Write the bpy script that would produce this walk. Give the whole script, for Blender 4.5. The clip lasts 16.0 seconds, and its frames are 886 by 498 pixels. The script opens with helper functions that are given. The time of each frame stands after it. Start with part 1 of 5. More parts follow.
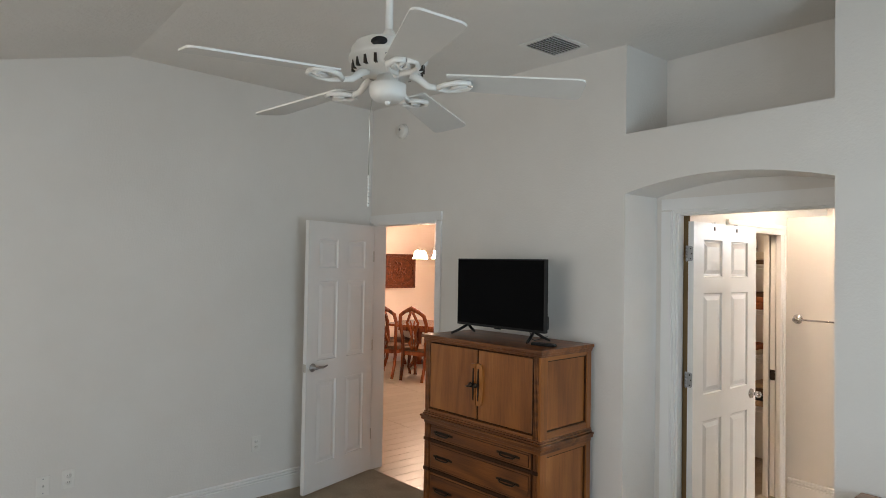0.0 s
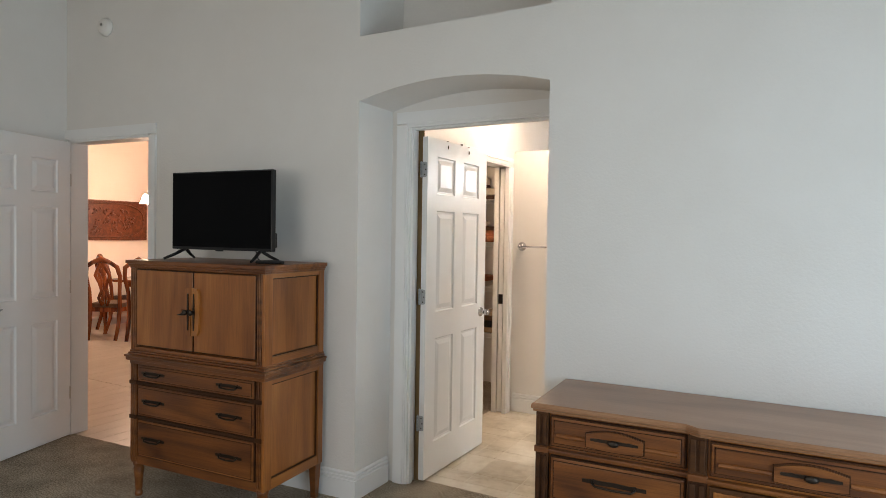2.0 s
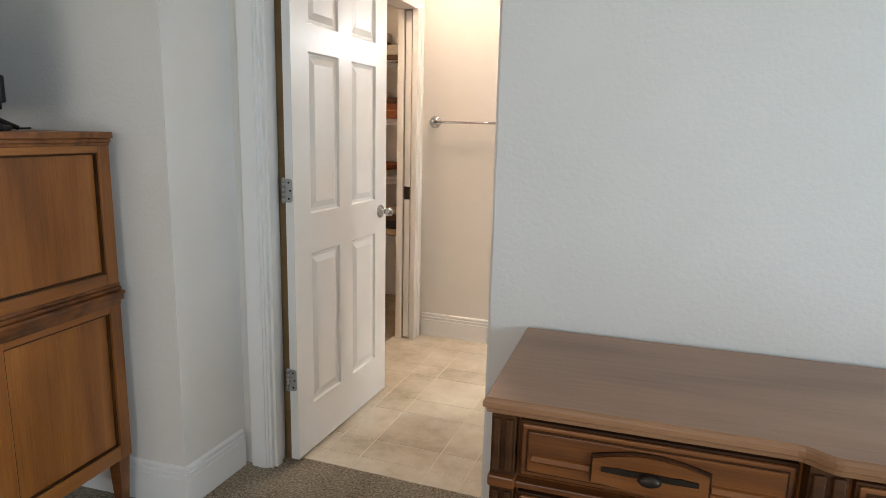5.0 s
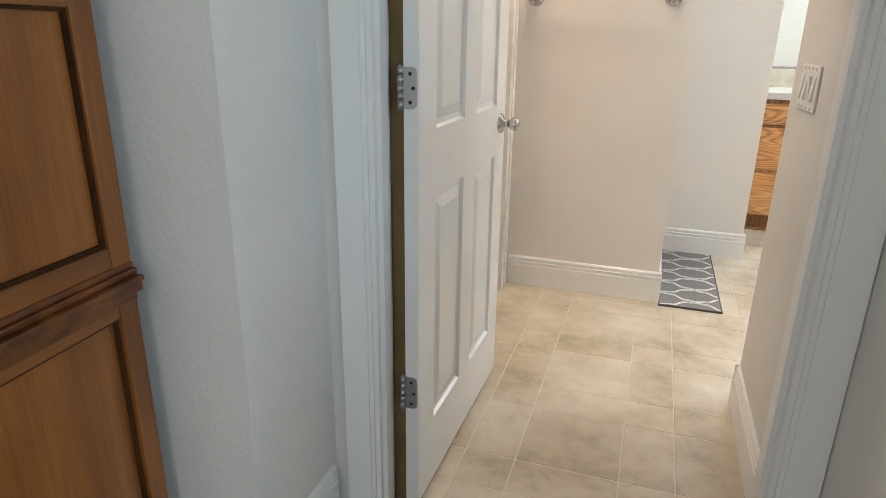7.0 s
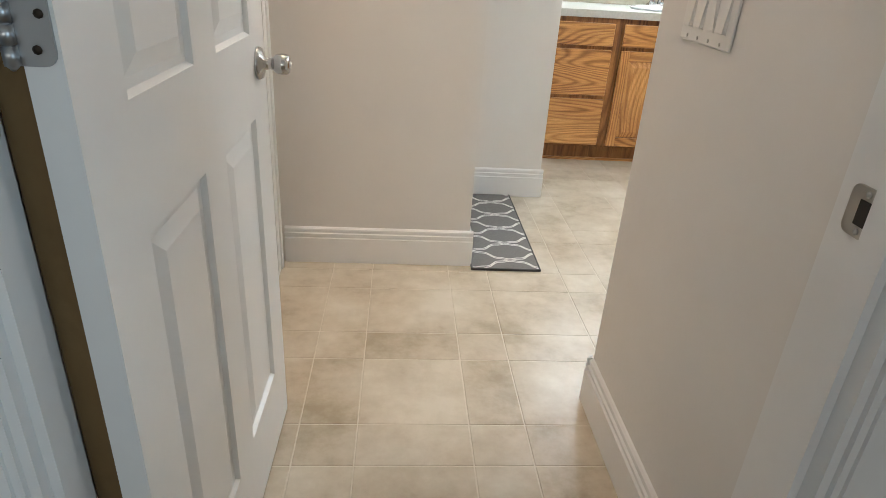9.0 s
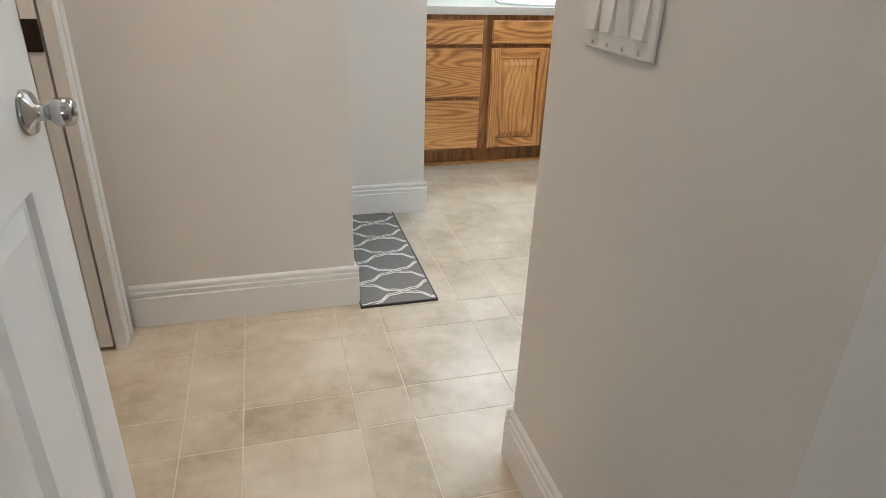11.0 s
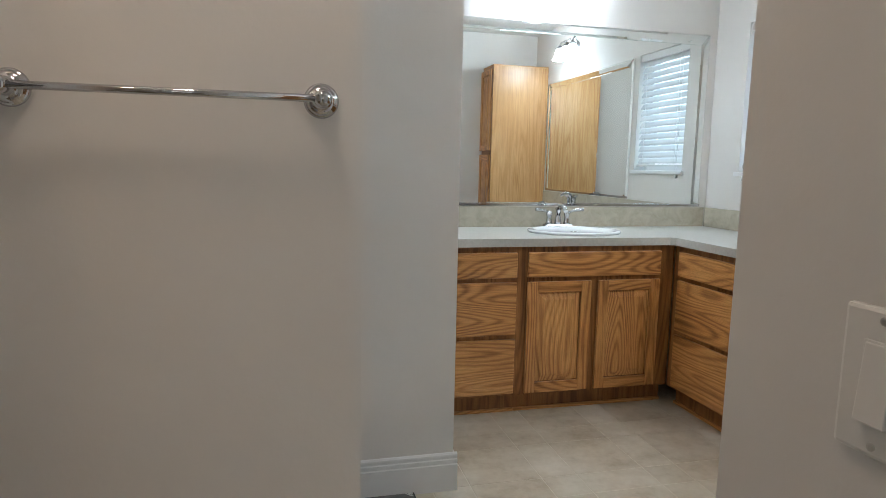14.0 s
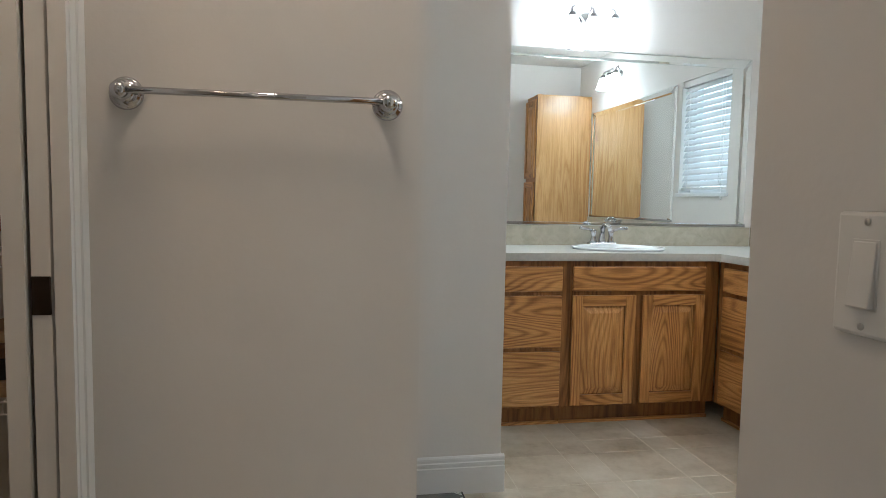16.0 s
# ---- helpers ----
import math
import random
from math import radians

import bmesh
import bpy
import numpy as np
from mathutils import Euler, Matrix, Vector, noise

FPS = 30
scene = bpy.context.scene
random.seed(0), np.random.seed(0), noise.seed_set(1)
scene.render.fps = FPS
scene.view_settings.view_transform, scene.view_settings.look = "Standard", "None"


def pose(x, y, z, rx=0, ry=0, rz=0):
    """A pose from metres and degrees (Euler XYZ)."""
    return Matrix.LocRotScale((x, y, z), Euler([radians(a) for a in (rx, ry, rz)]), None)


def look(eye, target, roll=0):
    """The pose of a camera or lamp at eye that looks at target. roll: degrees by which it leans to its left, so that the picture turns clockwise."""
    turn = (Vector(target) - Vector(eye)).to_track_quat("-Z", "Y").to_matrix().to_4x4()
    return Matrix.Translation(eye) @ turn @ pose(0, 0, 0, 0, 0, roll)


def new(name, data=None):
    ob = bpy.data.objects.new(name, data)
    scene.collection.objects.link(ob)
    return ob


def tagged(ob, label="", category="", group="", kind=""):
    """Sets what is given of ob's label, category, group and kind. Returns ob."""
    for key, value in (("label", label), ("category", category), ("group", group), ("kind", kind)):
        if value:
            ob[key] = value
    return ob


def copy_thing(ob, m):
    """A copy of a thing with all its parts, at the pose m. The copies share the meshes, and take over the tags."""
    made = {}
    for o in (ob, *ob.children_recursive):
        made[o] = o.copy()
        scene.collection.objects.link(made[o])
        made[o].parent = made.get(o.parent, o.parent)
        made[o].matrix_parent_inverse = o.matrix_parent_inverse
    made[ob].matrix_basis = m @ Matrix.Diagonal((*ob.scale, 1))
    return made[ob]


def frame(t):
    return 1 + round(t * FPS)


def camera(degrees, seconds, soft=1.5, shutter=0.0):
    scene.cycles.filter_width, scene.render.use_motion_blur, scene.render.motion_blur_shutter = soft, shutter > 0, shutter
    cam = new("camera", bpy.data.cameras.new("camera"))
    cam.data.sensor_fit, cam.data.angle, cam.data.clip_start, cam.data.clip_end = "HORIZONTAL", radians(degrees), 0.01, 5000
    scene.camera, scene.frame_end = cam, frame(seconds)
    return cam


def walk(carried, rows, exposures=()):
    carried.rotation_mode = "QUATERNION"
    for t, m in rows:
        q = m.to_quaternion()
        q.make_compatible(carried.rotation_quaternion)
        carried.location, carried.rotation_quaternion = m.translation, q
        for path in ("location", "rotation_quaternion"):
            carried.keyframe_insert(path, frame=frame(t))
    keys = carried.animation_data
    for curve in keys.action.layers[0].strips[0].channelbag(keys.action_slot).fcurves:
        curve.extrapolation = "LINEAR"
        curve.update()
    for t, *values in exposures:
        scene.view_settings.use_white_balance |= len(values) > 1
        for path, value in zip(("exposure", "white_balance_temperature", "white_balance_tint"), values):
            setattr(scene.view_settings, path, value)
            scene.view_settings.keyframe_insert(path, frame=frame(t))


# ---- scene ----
cam = camera(70.9, 16.0, soft=0.65)


PATH = [
    (0, (4.714, -3.08, 1.768), (3.163, -1.818, 1.813), 1.0),
    (0.5, (4.739, -3.053, 1.768), (3.342, -1.63, 1.919), 0.7),
    (1, (4.745, -3.009, 1.658), (3.517, -1.442, 1.843), 0.5),
    (1.5, (4.707, -2.89, 1.544), (3.617, -1.216, 1.637), 0.5),
    (2, (4.65, -2.74, 1.469), (3.678, -0.993, 1.423), 0.9),
    (2.5, (4.587, -2.604, 1.447), (3.69, -0.819, 1.346), 1.1),
    (3, (4.414, -2.465, 1.421), (3.559, -0.662, 1.275), 1.2),
    (3.5, (4.279, -2.298, 1.39), (3.486, -0.474, 1.178), 1.5),
    (4, (4.238, -2.049, 1.383), (3.541, -0.2, 1.077), 1.7),
    (4.2, (4.235, -1.961, 1.377), (3.562, -0.105, 1.058), 1.7),
    (6.3, (3.584, -1.062, 1.234), (2.935, 0.76, 0.724), 0.7),
    (6.5, (3.493, -1.015, 1.217), (2.852, 0.803, 0.684), 0.7),
    (7, (3.279, -0.881, 1.203), (2.68, 0.916, 0.561), 0.8),
    (7.5, (3.183, -0.725, 1.183), (2.823, 1.09, 0.424), 2.2),
    (8, (3.122, -0.531, 1.178), (2.911, 1.28, 0.358), 2.5),
    (8.5, (3.055, -0.352, 1.179), (2.988, 1.457, 0.329), 2.8),
    (9, (3.087, -0.179, 1.168), (3.236, 1.618, 0.302), 3.6),
    (9.2, (3.107, -0.097, 1.157), (3.321, 1.69, 0.283), 3.5),
    (11.3, (3.134, 0.148, 1.17), (3.658, 1.88, 0.319), 2.1),
    (11.5, (3.137, 0.174, 1.179), (3.67, 1.916, 0.352), 2.1),
    (12, (3.123, 0.307, 1.188), (3.663, 2.087, 0.451), 1.9),
    (12.5, (3.131, 0.427, 1.232), (3.665, 2.241, 0.581), 1.8),
    (13, (3.197, 0.604, 1.297), (3.731, 2.45, 0.74), 1.4),
    (13.5, (3.255, 0.728, 1.327), (3.778, 2.618, 0.939), 1.4),
    (14, (3.218, 0.721, 1.248), (3.705, 2.643, 0.986), 1.2),
    (14.5, (3.2, 0.687, 0.987), (3.637, 2.623, 0.746), 1.2),
    (15, (3.213, 0.671, 0.82), (3.637, 2.614, 0.605), 1.2),
    (15.5, (3.197, 0.65, 0.907), (3.59, 2.602, 0.725), 1.2),
    (16, (3.163, 0.584, 1.152), (3.516, 2.547, 1.002), 1.1),
]
# the clip's camera closes down and shifts its white balance in the bathroom
EXPOSURE = [(0, 0.05, 6500, 10), (4.2, 0.13, 6500, 10), (6.5, 0.15, 6200, 8), (7.5, 0.10, 5950, 5), (8.5, -0.08, 5920, 5), (9.0, -0.12, 5900, 5), (11.3, -0.22, 5700, 4), (12.5, -0.42, 5650, 3), (13.0, -0.66, 5700, 4), (13.5, -0.80, 5700, 4), (14.0, -1.10, 5700, 5), (14.8, -1.08, 5850, 5), (16.0, -1.12, 5750, 4)]
walk(cam, [(t, look(eye, target, roll)) for t, eye, target, roll in PATH], EXPOSURE)

# ---- world, daylight, exposure ----
world = bpy.data.worlds.new("sky")
scene.world = world
world.use_nodes = True
wn = world.node_tree.nodes
sky = wn.new("ShaderNodeTexSky")
sky.sky_type = "NISHITA"
sky.sun_disc = False
sky.sun_elevation = radians(48)
sky.sun_rotation = radians(200)
wn["Background"].inputs["Strength"].default_value = 0.12
world.node_tree.links.new(sky.outputs[0], wn["Background"].inputs[0])
sun = new("sun", bpy.data.lights.new("sun", "SUN"))
sun.data.energy, sun.data.angle, sun.data.color = 2.5, radians(0.5), (1, 0.95, 0.88)
sun.matrix_world = look((3, 30, 30), (3, 0, 0))


def window_light(name, m, w, h, watts, colour):
    """The sky's light in a window opening."""
    d = bpy.data.lights.new(name, "AREA")
    d.shape, d.size, d.size_y, d.energy, d.color = "RECTANGLE", w, h, watts, colour
    ob = new(name, d)
    ob.matrix_world = m
    return ob


DAY = (0.68, 0.86, 1.0)
SOFT = (1.0, 0.93, 0.85)
window_light("sky_light_east", look((6.08, -1.75, 1.15), (0, -1.75, 1.15)), 2.2, 1.9, 47, DAY)
window_light("sky_light_south", look((2.9, -4.90, 1.45), (2.9, 0, 1.45)), 2.2, 1.3, 31, SOFT)
window_light("sky_light_bath", look((5.99, 3.575, 1.68), (0, 3.575, 1.68)), 0.62, 0.84, 12, DAY)

# ---- materials ----


def mat(name, base, rough=0.6, metal=0.0):
    m = bpy.data.materials.new(name)
    m.use_nodes = True
    b = m.node_tree.nodes["Principled BSDF"]
    b.inputs["Base Color"].default_value = (*base, 1)
    b.inputs["Roughness"].default_value = rough
    b.inputs["Metallic"].default_value = metal
    return m


def node(m, kind, **inputs):
    n = m.node_tree.nodes.new(kind)
    for k, v in inputs.items():
        n.inputs[k.replace("_", " ")].default_value = v
    return n


def link(m, a, out, b, inp):
    m.node_tree.links.new(a.outputs[out], b.inputs[inp])


def coords(m, scale=(1, 1, 1), place="object", turn=(0, 0, 0)):
    """Real-size coordinates: the thing's own, or the world's."""
    mp = node(m, "ShaderNodeMapping")
    mp.inputs["Scale"].default_value = scale
    mp.inputs["Rotation"].default_value = turn
    if place == "world":
        src = node(m, "ShaderNodeNewGeometry")
        link(m, src, "Position", mp, "Vector")
    else:
        src = node(m, "ShaderNodeTexCoord")
        link(m, src, "Object", mp, "Vector")
    return mp


def ramp(m, stops):
    r = node(m, "ShaderNodeValToRGB")
    e = r.color_ramp.elements
    e[0].position, e[0].color = stops[0][0], (*stops[0][1], 1)
    e[1].position, e[1].color = stops[-1][0], (*stops[-1][1], 1)
    for p, c in stops[1:-1]:
        e.new(p).color = (*c, 1)
    return r


def bump(m, src, out, strength, distance):
    b = node(m, "ShaderNodeBump", Strength=strength, Distance=distance)
    link(m, src, out, b, "Height")
    link(m, b, "Normal", m.node_tree.nodes["Principled BSDF"], "Normal")
    return b


def bsdf(m):
    return m.node_tree.nodes["Principled BSDF"]


def plaster(name, a, b, grain=85.0, depth=0.0011):
    """Painted wall with rolled orange-peel texture and faint scuffs."""
    m = mat(name, a, 0.62)
    c = coords(m, place="world")
    n = node(m, "ShaderNodeTexNoise", Scale=1.7, Detail=5.0, Roughness=0.6)
    link(m, c, 0, n, "Vector")
    r = ramp(m, [(0.3, a), (0.72, b)])
    link(m, n, "Fac", r, "Fac")
    link(m, r, "Color", bsdf(m), "Base Color")
    g = node(m, "ShaderNodeTexNoise", Scale=grain, Detail=3.0, Roughness=0.55)
    link(m, c, 0, g, "Vector")
    bump(m, g, "Fac", 0.8, depth)
    return m


def wood(name, dark, mid, light, axis="z", rings=26.0, rough=0.42, contrast=0.5, pores=1.0, coat=0.0, streaky=0.7, spread=5.5):
    """Plain-sawn timber: growth lines as contours of a drawn-out field, fine pores and mottled stain."""
    m = mat(name, mid, rough)
    info = node(m, "ShaderNodeObjectInfo")
    comb = node(m, "ShaderNodeCombineXYZ")
    for i in range(3):
        link(m, info, "Random", comb, i)
    rnd = node(m, "ShaderNodeVectorMath")
    rnd.operation = "SCALE"
    rnd.inputs["Scale"].default_value = 37.0
    link(m, comb, 0, rnd, 0)

    def field(cross, along, detail, rough_, shift=True):
        s = {"x": (along, cross, cross), "y": (cross, along, cross), "z": (cross, cross, along)}[axis]
        c = coords(m, s)
        n = node(m, "ShaderNodeTexNoise", Scale=1.0, Detail=detail, Roughness=rough_)
        if shift:
            add = node(m, "ShaderNodeVectorMath")
            add.operation = "ADD"
            link(m, c, 0, add, 0)
            link(m, rnd, 0, add, 1)
            link(m, add, 0, n, "Vector")
        else:
            link(m, c, 0, n, "Vector")
        return n

    def calc(op, a, b, c=None):
        k = node(m, "ShaderNodeMath")
        k.operation = op
        for i, v in enumerate((a, b, c)):
            if v is None:
                continue
            if isinstance(v, (int, float)):
                k.inputs[i].default_value = v
            else:
                m.node_tree.links.new(v, k.inputs[i])
        return k.outputs[0]
    wide = field(spread, 0.75, 0.8, 0.4)
    bands = calc("SINE", calc("MULTIPLY", wide.outputs["Fac"], rings * 3.2), 0)
    bands = calc("POWER", calc("MULTIPLY_ADD", bands, 0.5, 0.5), 1.6)
    streak = field(70.0, 1.6, 3.0, 0.65)
    stain = field(3.0, 1.2, 3.0, 0.5)
    tone = calc("MULTIPLY_ADD", bands, -contrast, calc("MULTIPLY_ADD", stain.outputs["Fac"], 0.9, calc("MULTIPLY_ADD", streak.outputs["Fac"], streaky, 0.53 - 0.45 - streaky * 0.5 - 0.10 + contrast * 0.42)))
    r = ramp(m, [(0.12, dark), (0.48, mid), (0.85, light)])
    m.node_tree.links.new(tone, r.inputs["Fac"])
    p = field(520.0, 9.0, 2.0, 0.7)
    pr = ramp(m, [(0.36, (0.45, 0.38, 0.32)), (0.54, (1, 1, 1))])
    link(m, p, "Fac", pr, "Fac")
    mx = node(m, "ShaderNodeMix")
    mx.data_type, mx.blend_type = "RGBA", "MULTIPLY"
    mx.inputs["Factor"].default_value = 0.7 * pores
    link(m, r, "Color", mx, 6)
    link(m, pr, "Color", mx, 7)
    link(m, mx, 2, bsdf(m), "Base Color")
    bump(m, p, "Fac", 0.10, 0.001)
    bsdf(m).inputs["Coat Weight"].default_value = coat
    bsdf(m).inputs["Coat Roughness"].default_value = 0.25
    return m


def glow(name, colour, strength):
    m = mat(name, (0.9, 0.88, 0.84), 0.3)
    bsdf(m).inputs["Emission Color"].default_value = (*colour, 1)
    bsdf(m).inputs["Emission Strength"].default_value = strength
    return m


PAINT = plaster("wall_paint", (0.72, 0.69, 0.65), (0.765, 0.74, 0.705), 85.0, 0.0017)
BATHPAINT = plaster("bath_wall_paint", (0.72, 0.69, 0.65), (0.765, 0.74, 0.705), 60.0, 0.0006)
CEIL = plaster("ceiling_paint", (0.74, 0.715, 0.68), (0.79, 0.765, 0.73), 38.0, 0.006)
CREAM = plaster("dining_paint", (0.76, 0.65, 0.56), (0.80, 0.69, 0.60))


def gloss_white(name, a, b, rough):
    m = mat(name, a, rough)
    c = coords(m, place="world")
    n = node(m, "ShaderNodeTexNoise", Scale=4.0, Detail=6.0, Roughness=0.65)
    link(m, c, 0, n, "Vector")
    r = ramp(m, [(0.3, a), (0.7, b)])
    link(m, n, "Fac", r, "Fac")
    link(m, r, "Color", bsdf(m), "Base Color")
    g = node(m, "ShaderNodeTexNoise", Scale=60.0, Detail=2.0)
    link(m, c, 0, g, "Vector")
    bump(m, g, "Fac", 0.06, 0.001)
    return m


TRIM = gloss_white("trim_paint", (0.78, 0.775, 0.76), (0.81, 0.805, 0.795), 0.32)
DOORW = gloss_white("door_paint", (0.79, 0.79, 0.775), (0.82, 0.82, 0.81), 0.28)
FANW = gloss_white("fan_enamel", (0.74, 0.73, 0.70), (0.79, 0.78, 0.75), 0.35)
# fan enamel darkened to put the blades' underside shade into the colour
BLADE_SHADED = gloss_white("blade_shaded_faces", (0.62, 0.605, 0.575), (0.67, 0.655, 0.625), 0.55)
PLASTIC = gloss_white("white_plastic", (0.76, 0.74, 0.70), (0.80, 0.78, 0.74), 0.35)
CHROME = mat("chrome", (0.52, 0.52, 0.53), 0.06, 1.0)
NICKEL = mat("satin_nickel", (0.56, 0.54, 0.50), 0.28, 1.0)
STEEL = mat("hinge_steel", (0.42, 0.43, 0.44), 0.36, 1.0)
DARKGAP = mat("dark_recess", (0.03, 0.025, 0.02), 0.8)
BLACKP = mat("black_plastic", (0.012, 0.012, 0.013), 0.35)
SCREEN = mat("tv_screen", (0.004, 0.004, 0.0045), 0.22)
bsdf_screen = SCREEN.node_tree.nodes["Principled BSDF"]
bsdf_screen.inputs["Specular IOR Level"].default_value = 0.04
BLACKP.node_tree.nodes["Principled BSDF"].inputs["Specular IOR Level"].default_value = 0.3
PORC = mat("porcelain", (0.84, 0.85, 0.85), 0.10)
LAMPMETAL = mat("brushed_lamp_metal", (0.24, 0.235, 0.23), 0.3, 1.0)
BRONZE = mat("aged_bronze", (0.045, 0.034, 0.026), 0.42, 0.8)
MIRROR = mat("mirror_silver", (0.90, 0.93, 0.92), 0.0, 1.0)
GLASS = mat("window_glass", (1, 1, 1), 0.02)
bsdf(GLASS).inputs["Transmission Weight"].default_value = 1.0
bsdf(GLASS).inputs["IOR"].default_value = 1.45

WALNUT_V = wood("walnut_upright", (0.15, 0.043, 0.007), (0.330, 0.112, 0.020), (0.52, 0.208, 0.046), "z", 9, 0.36, 0.14, 0.55, 0.2, 0.30)
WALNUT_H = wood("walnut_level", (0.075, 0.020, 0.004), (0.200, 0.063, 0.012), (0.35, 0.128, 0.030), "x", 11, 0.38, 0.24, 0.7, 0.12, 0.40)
WALNUT_Y = wood("walnut_side", (0.15, 0.045, 0.008), (0.32, 0.111, 0.021), (0.49, 0.198, 0.045), "y", 9, 0.36, 0.14, 0.55, 0.2, 0.28)
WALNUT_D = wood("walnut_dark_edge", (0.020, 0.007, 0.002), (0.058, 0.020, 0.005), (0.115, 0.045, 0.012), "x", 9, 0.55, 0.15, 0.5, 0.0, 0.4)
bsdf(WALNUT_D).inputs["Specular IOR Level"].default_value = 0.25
# walnut made paler and greyer: the top's sky sheen is mixed into the colour
TOPWOOD_SHEEN = wood("dresser_top_sheen", (0.200, 0.088, 0.038), (0.320, 0.155, 0.074), (0.41, 0.222, 0.115), "x", 7, 0.32, 0.16, 0.5, 0.3, 0.34)
OAK_V = wood("oak_upright", (0.26, 0.105, 0.028), (0.58, 0.280, 0.084), (0.75, 0.425, 0.155), "z", 46, 0.36, 0.34, 0.9, 0.2, 0.55, 6.0)
OAK_H = wood("oak_level", (0.26, 0.105, 0.028), (0.58, 0.280, 0.084), (0.75, 0.425, 0.155), "x", 46, 0.36, 0.34, 0.9, 0.2, 0.55, 6.0)
# same oak, darkened to paint in the shade between fronts and at the toe kick
OAK_FR_SHADE = wood("oak_frame_shaded", (0.13, 0.050, 0.013), (0.31, 0.132, 0.037), (0.45, 0.215, 0.068), "z", 20, 0.40, 0.25, 0.8, 0.1, 0.5, 8.0)
OAK_PALE = wood("oak_laminate", (0.42, 0.215, 0.078), (0.56, 0.325, 0.132), (0.66, 0.415, 0.188), "z", 15, 0.26, 0.26, 0.6, 0.2, 0.5, 13.0)
CHERRY = wood("cherry_red", (0.085, 0.016, 0.005), (0.27, 0.062, 0.017), (0.43, 0.125, 0.038), "z", 7, 0.25, 0.3, 0.4, 0.4)


def carpet():
    m = mat("beige_carpet", (0.33, 0.28, 0.22), 0.95)
    c = coords(m, place="world")
    n = node(m, "ShaderNodeTexNoise", Scale=5.0, Detail=4.0)
    f = node(m, "ShaderNodeTexNoise", Scale=95.0, Detail=4.0, Roughness=0.85)
    link(m, c, 0, n, "Vector")
    link(m, c, 0, f, "Vector")
    a = node(m, "ShaderNodeMath")
    a.operation = "MULTIPLY_ADD"
    a.inputs[1].default_value = 0.18
    link(m, n, "Fac", a, 0)
    b = node(m, "ShaderNodeMath")
    b.operation = "MULTIPLY"
    b.inputs[1].default_value = 0.82
    link(m, f, "Fac", b, 0)
    link(m, b, 0, a, 2)
    r = ramp(m, [(0.38, (0.12, 0.093, 0.060)), (0.5, (0.41, 0.338, 0.245)), (0.61, (0.70, 0.60, 0.46))])
    link(m, a, 0, r, "Fac")
    link(m, r, "Color", bsdf(m), "Base Color")
    bump(m, f, "Fac", 1.0, 0.02)
    return m


def ceramic():
    m = mat("beige_floor_tile", (0.5, 0.43, 0.33), 0.34)
    info = node(m, "ShaderNodeObjectInfo")
    c = coords(m, place="world")
    n = node(m, "ShaderNodeTexNoise", Scale=3.6, Detail=6.0, Roughness=0.62)
    link(m, c, 0, n, "Vector")
    n2 = node(m, "ShaderNodeTexNoise", Scale=22.0, Detail=4.0, Roughness=0.6)
    link(m, c, 0, n2, "Vector")
    a = node(m, "ShaderNodeMath")
    a.operation = "MULTIPLY_ADD"
    a.inputs[1].default_value = 0.22
    link(m, n2, "Fac", a, 0)
    link(m, n, "Fac", a, 2)
    b = node(m, "ShaderNodeMath")
    b.operation = "MULTIPLY_ADD"
    b.inputs[1].default_value = 0.10
    link(m, info, "Random", b, 0)
    link(m, a, 0, b, 2)
    r = ramp(m, [(0.46, (0.365, 0.30, 0.205)), (0.62, (0.51, 0.44, 0.335)), (0.84, (0.64, 0.58, 0.475))])
    link(m, b, 0, r, "Fac")
    link(m, r, "Color", bsdf(m), "Base Color")
    bump(m, n2, "Fac", 0.10, 0.002)
    return m


def stone(name, a, b, rough, scale=9.0):
    m = mat(name, a, rough)
    c = coords(m, place="world")
    n = node(m, "ShaderNodeTexNoise", Scale=scale, Detail=7.0, Roughness=0.65, Distortion=0.6)
    link(m, c, 0, n, "Vector")
    r = ramp(m, [(0.32, a), (0.68, b)])
    link(m, n, "Fac", r, "Fac")
    link(m, r, "Color", bsdf(m), "Base Color")
    return m


CARPET = carpet()
TILE = ceramic()
GROUT = stone("pale_grout", (0.62, 0.56, 0.46), (0.70, 0.64, 0.54), 0.8, 30.0)
COUNTER = stone("grey_laminate", (0.50, 0.49, 0.45), (0.58, 0.57, 0.53), 0.28, 60.0)
SPLASH = stone("splash_tile", (0.40, 0.36, 0.27), (0.54, 0.50, 0.40), 0.3, 14.0)
PLANK = wood("pale_plank", (0.52, 0.46, 0.38), (0.62, 0.56, 0.48), (0.68, 0.62, 0.54), "x", 8, 0.30, 0.3, 0.3)
MATGREY = stone("mat_grey", (0.15, 0.142, 0.135), (0.21, 0.20, 0.19), 0.95, 160.0)
MATCREAM = stone("mat_cream", (0.68, 0.66, 0.62), (0.78, 0.76, 0.72), 0.95, 160.0)
CARVED = stone("carved_panel", (0.055, 0.012, 0.005), (0.19, 0.055, 0.02), 0.4, 24.0)
LAMP = glow("lit_glass_shade", (0.93, 0.97, 1.0), 135.0)
HALLLAMP = glow("lit_dome", (1.0, 0.745, 0.55), 58.0)
# glow of the added closet fill lamp
CLOSETFILL = glow("closet_fill_glow", (1.0, 0.70, 0.46), 42.0)
CHLAMP = glow("lit_chandelier_shade", (1.0, 0.70, 0.51), 120.0)
SLAT = mat("blind_slat", (0.80, 0.82, 0.83), 0.45)
bsdf(SLAT).inputs["Transmission Weight"].default_value = 0.0
OUTSIDE = bpy.data.materials.new("daylight_backdrop")
OUTSIDE.use_nodes = True
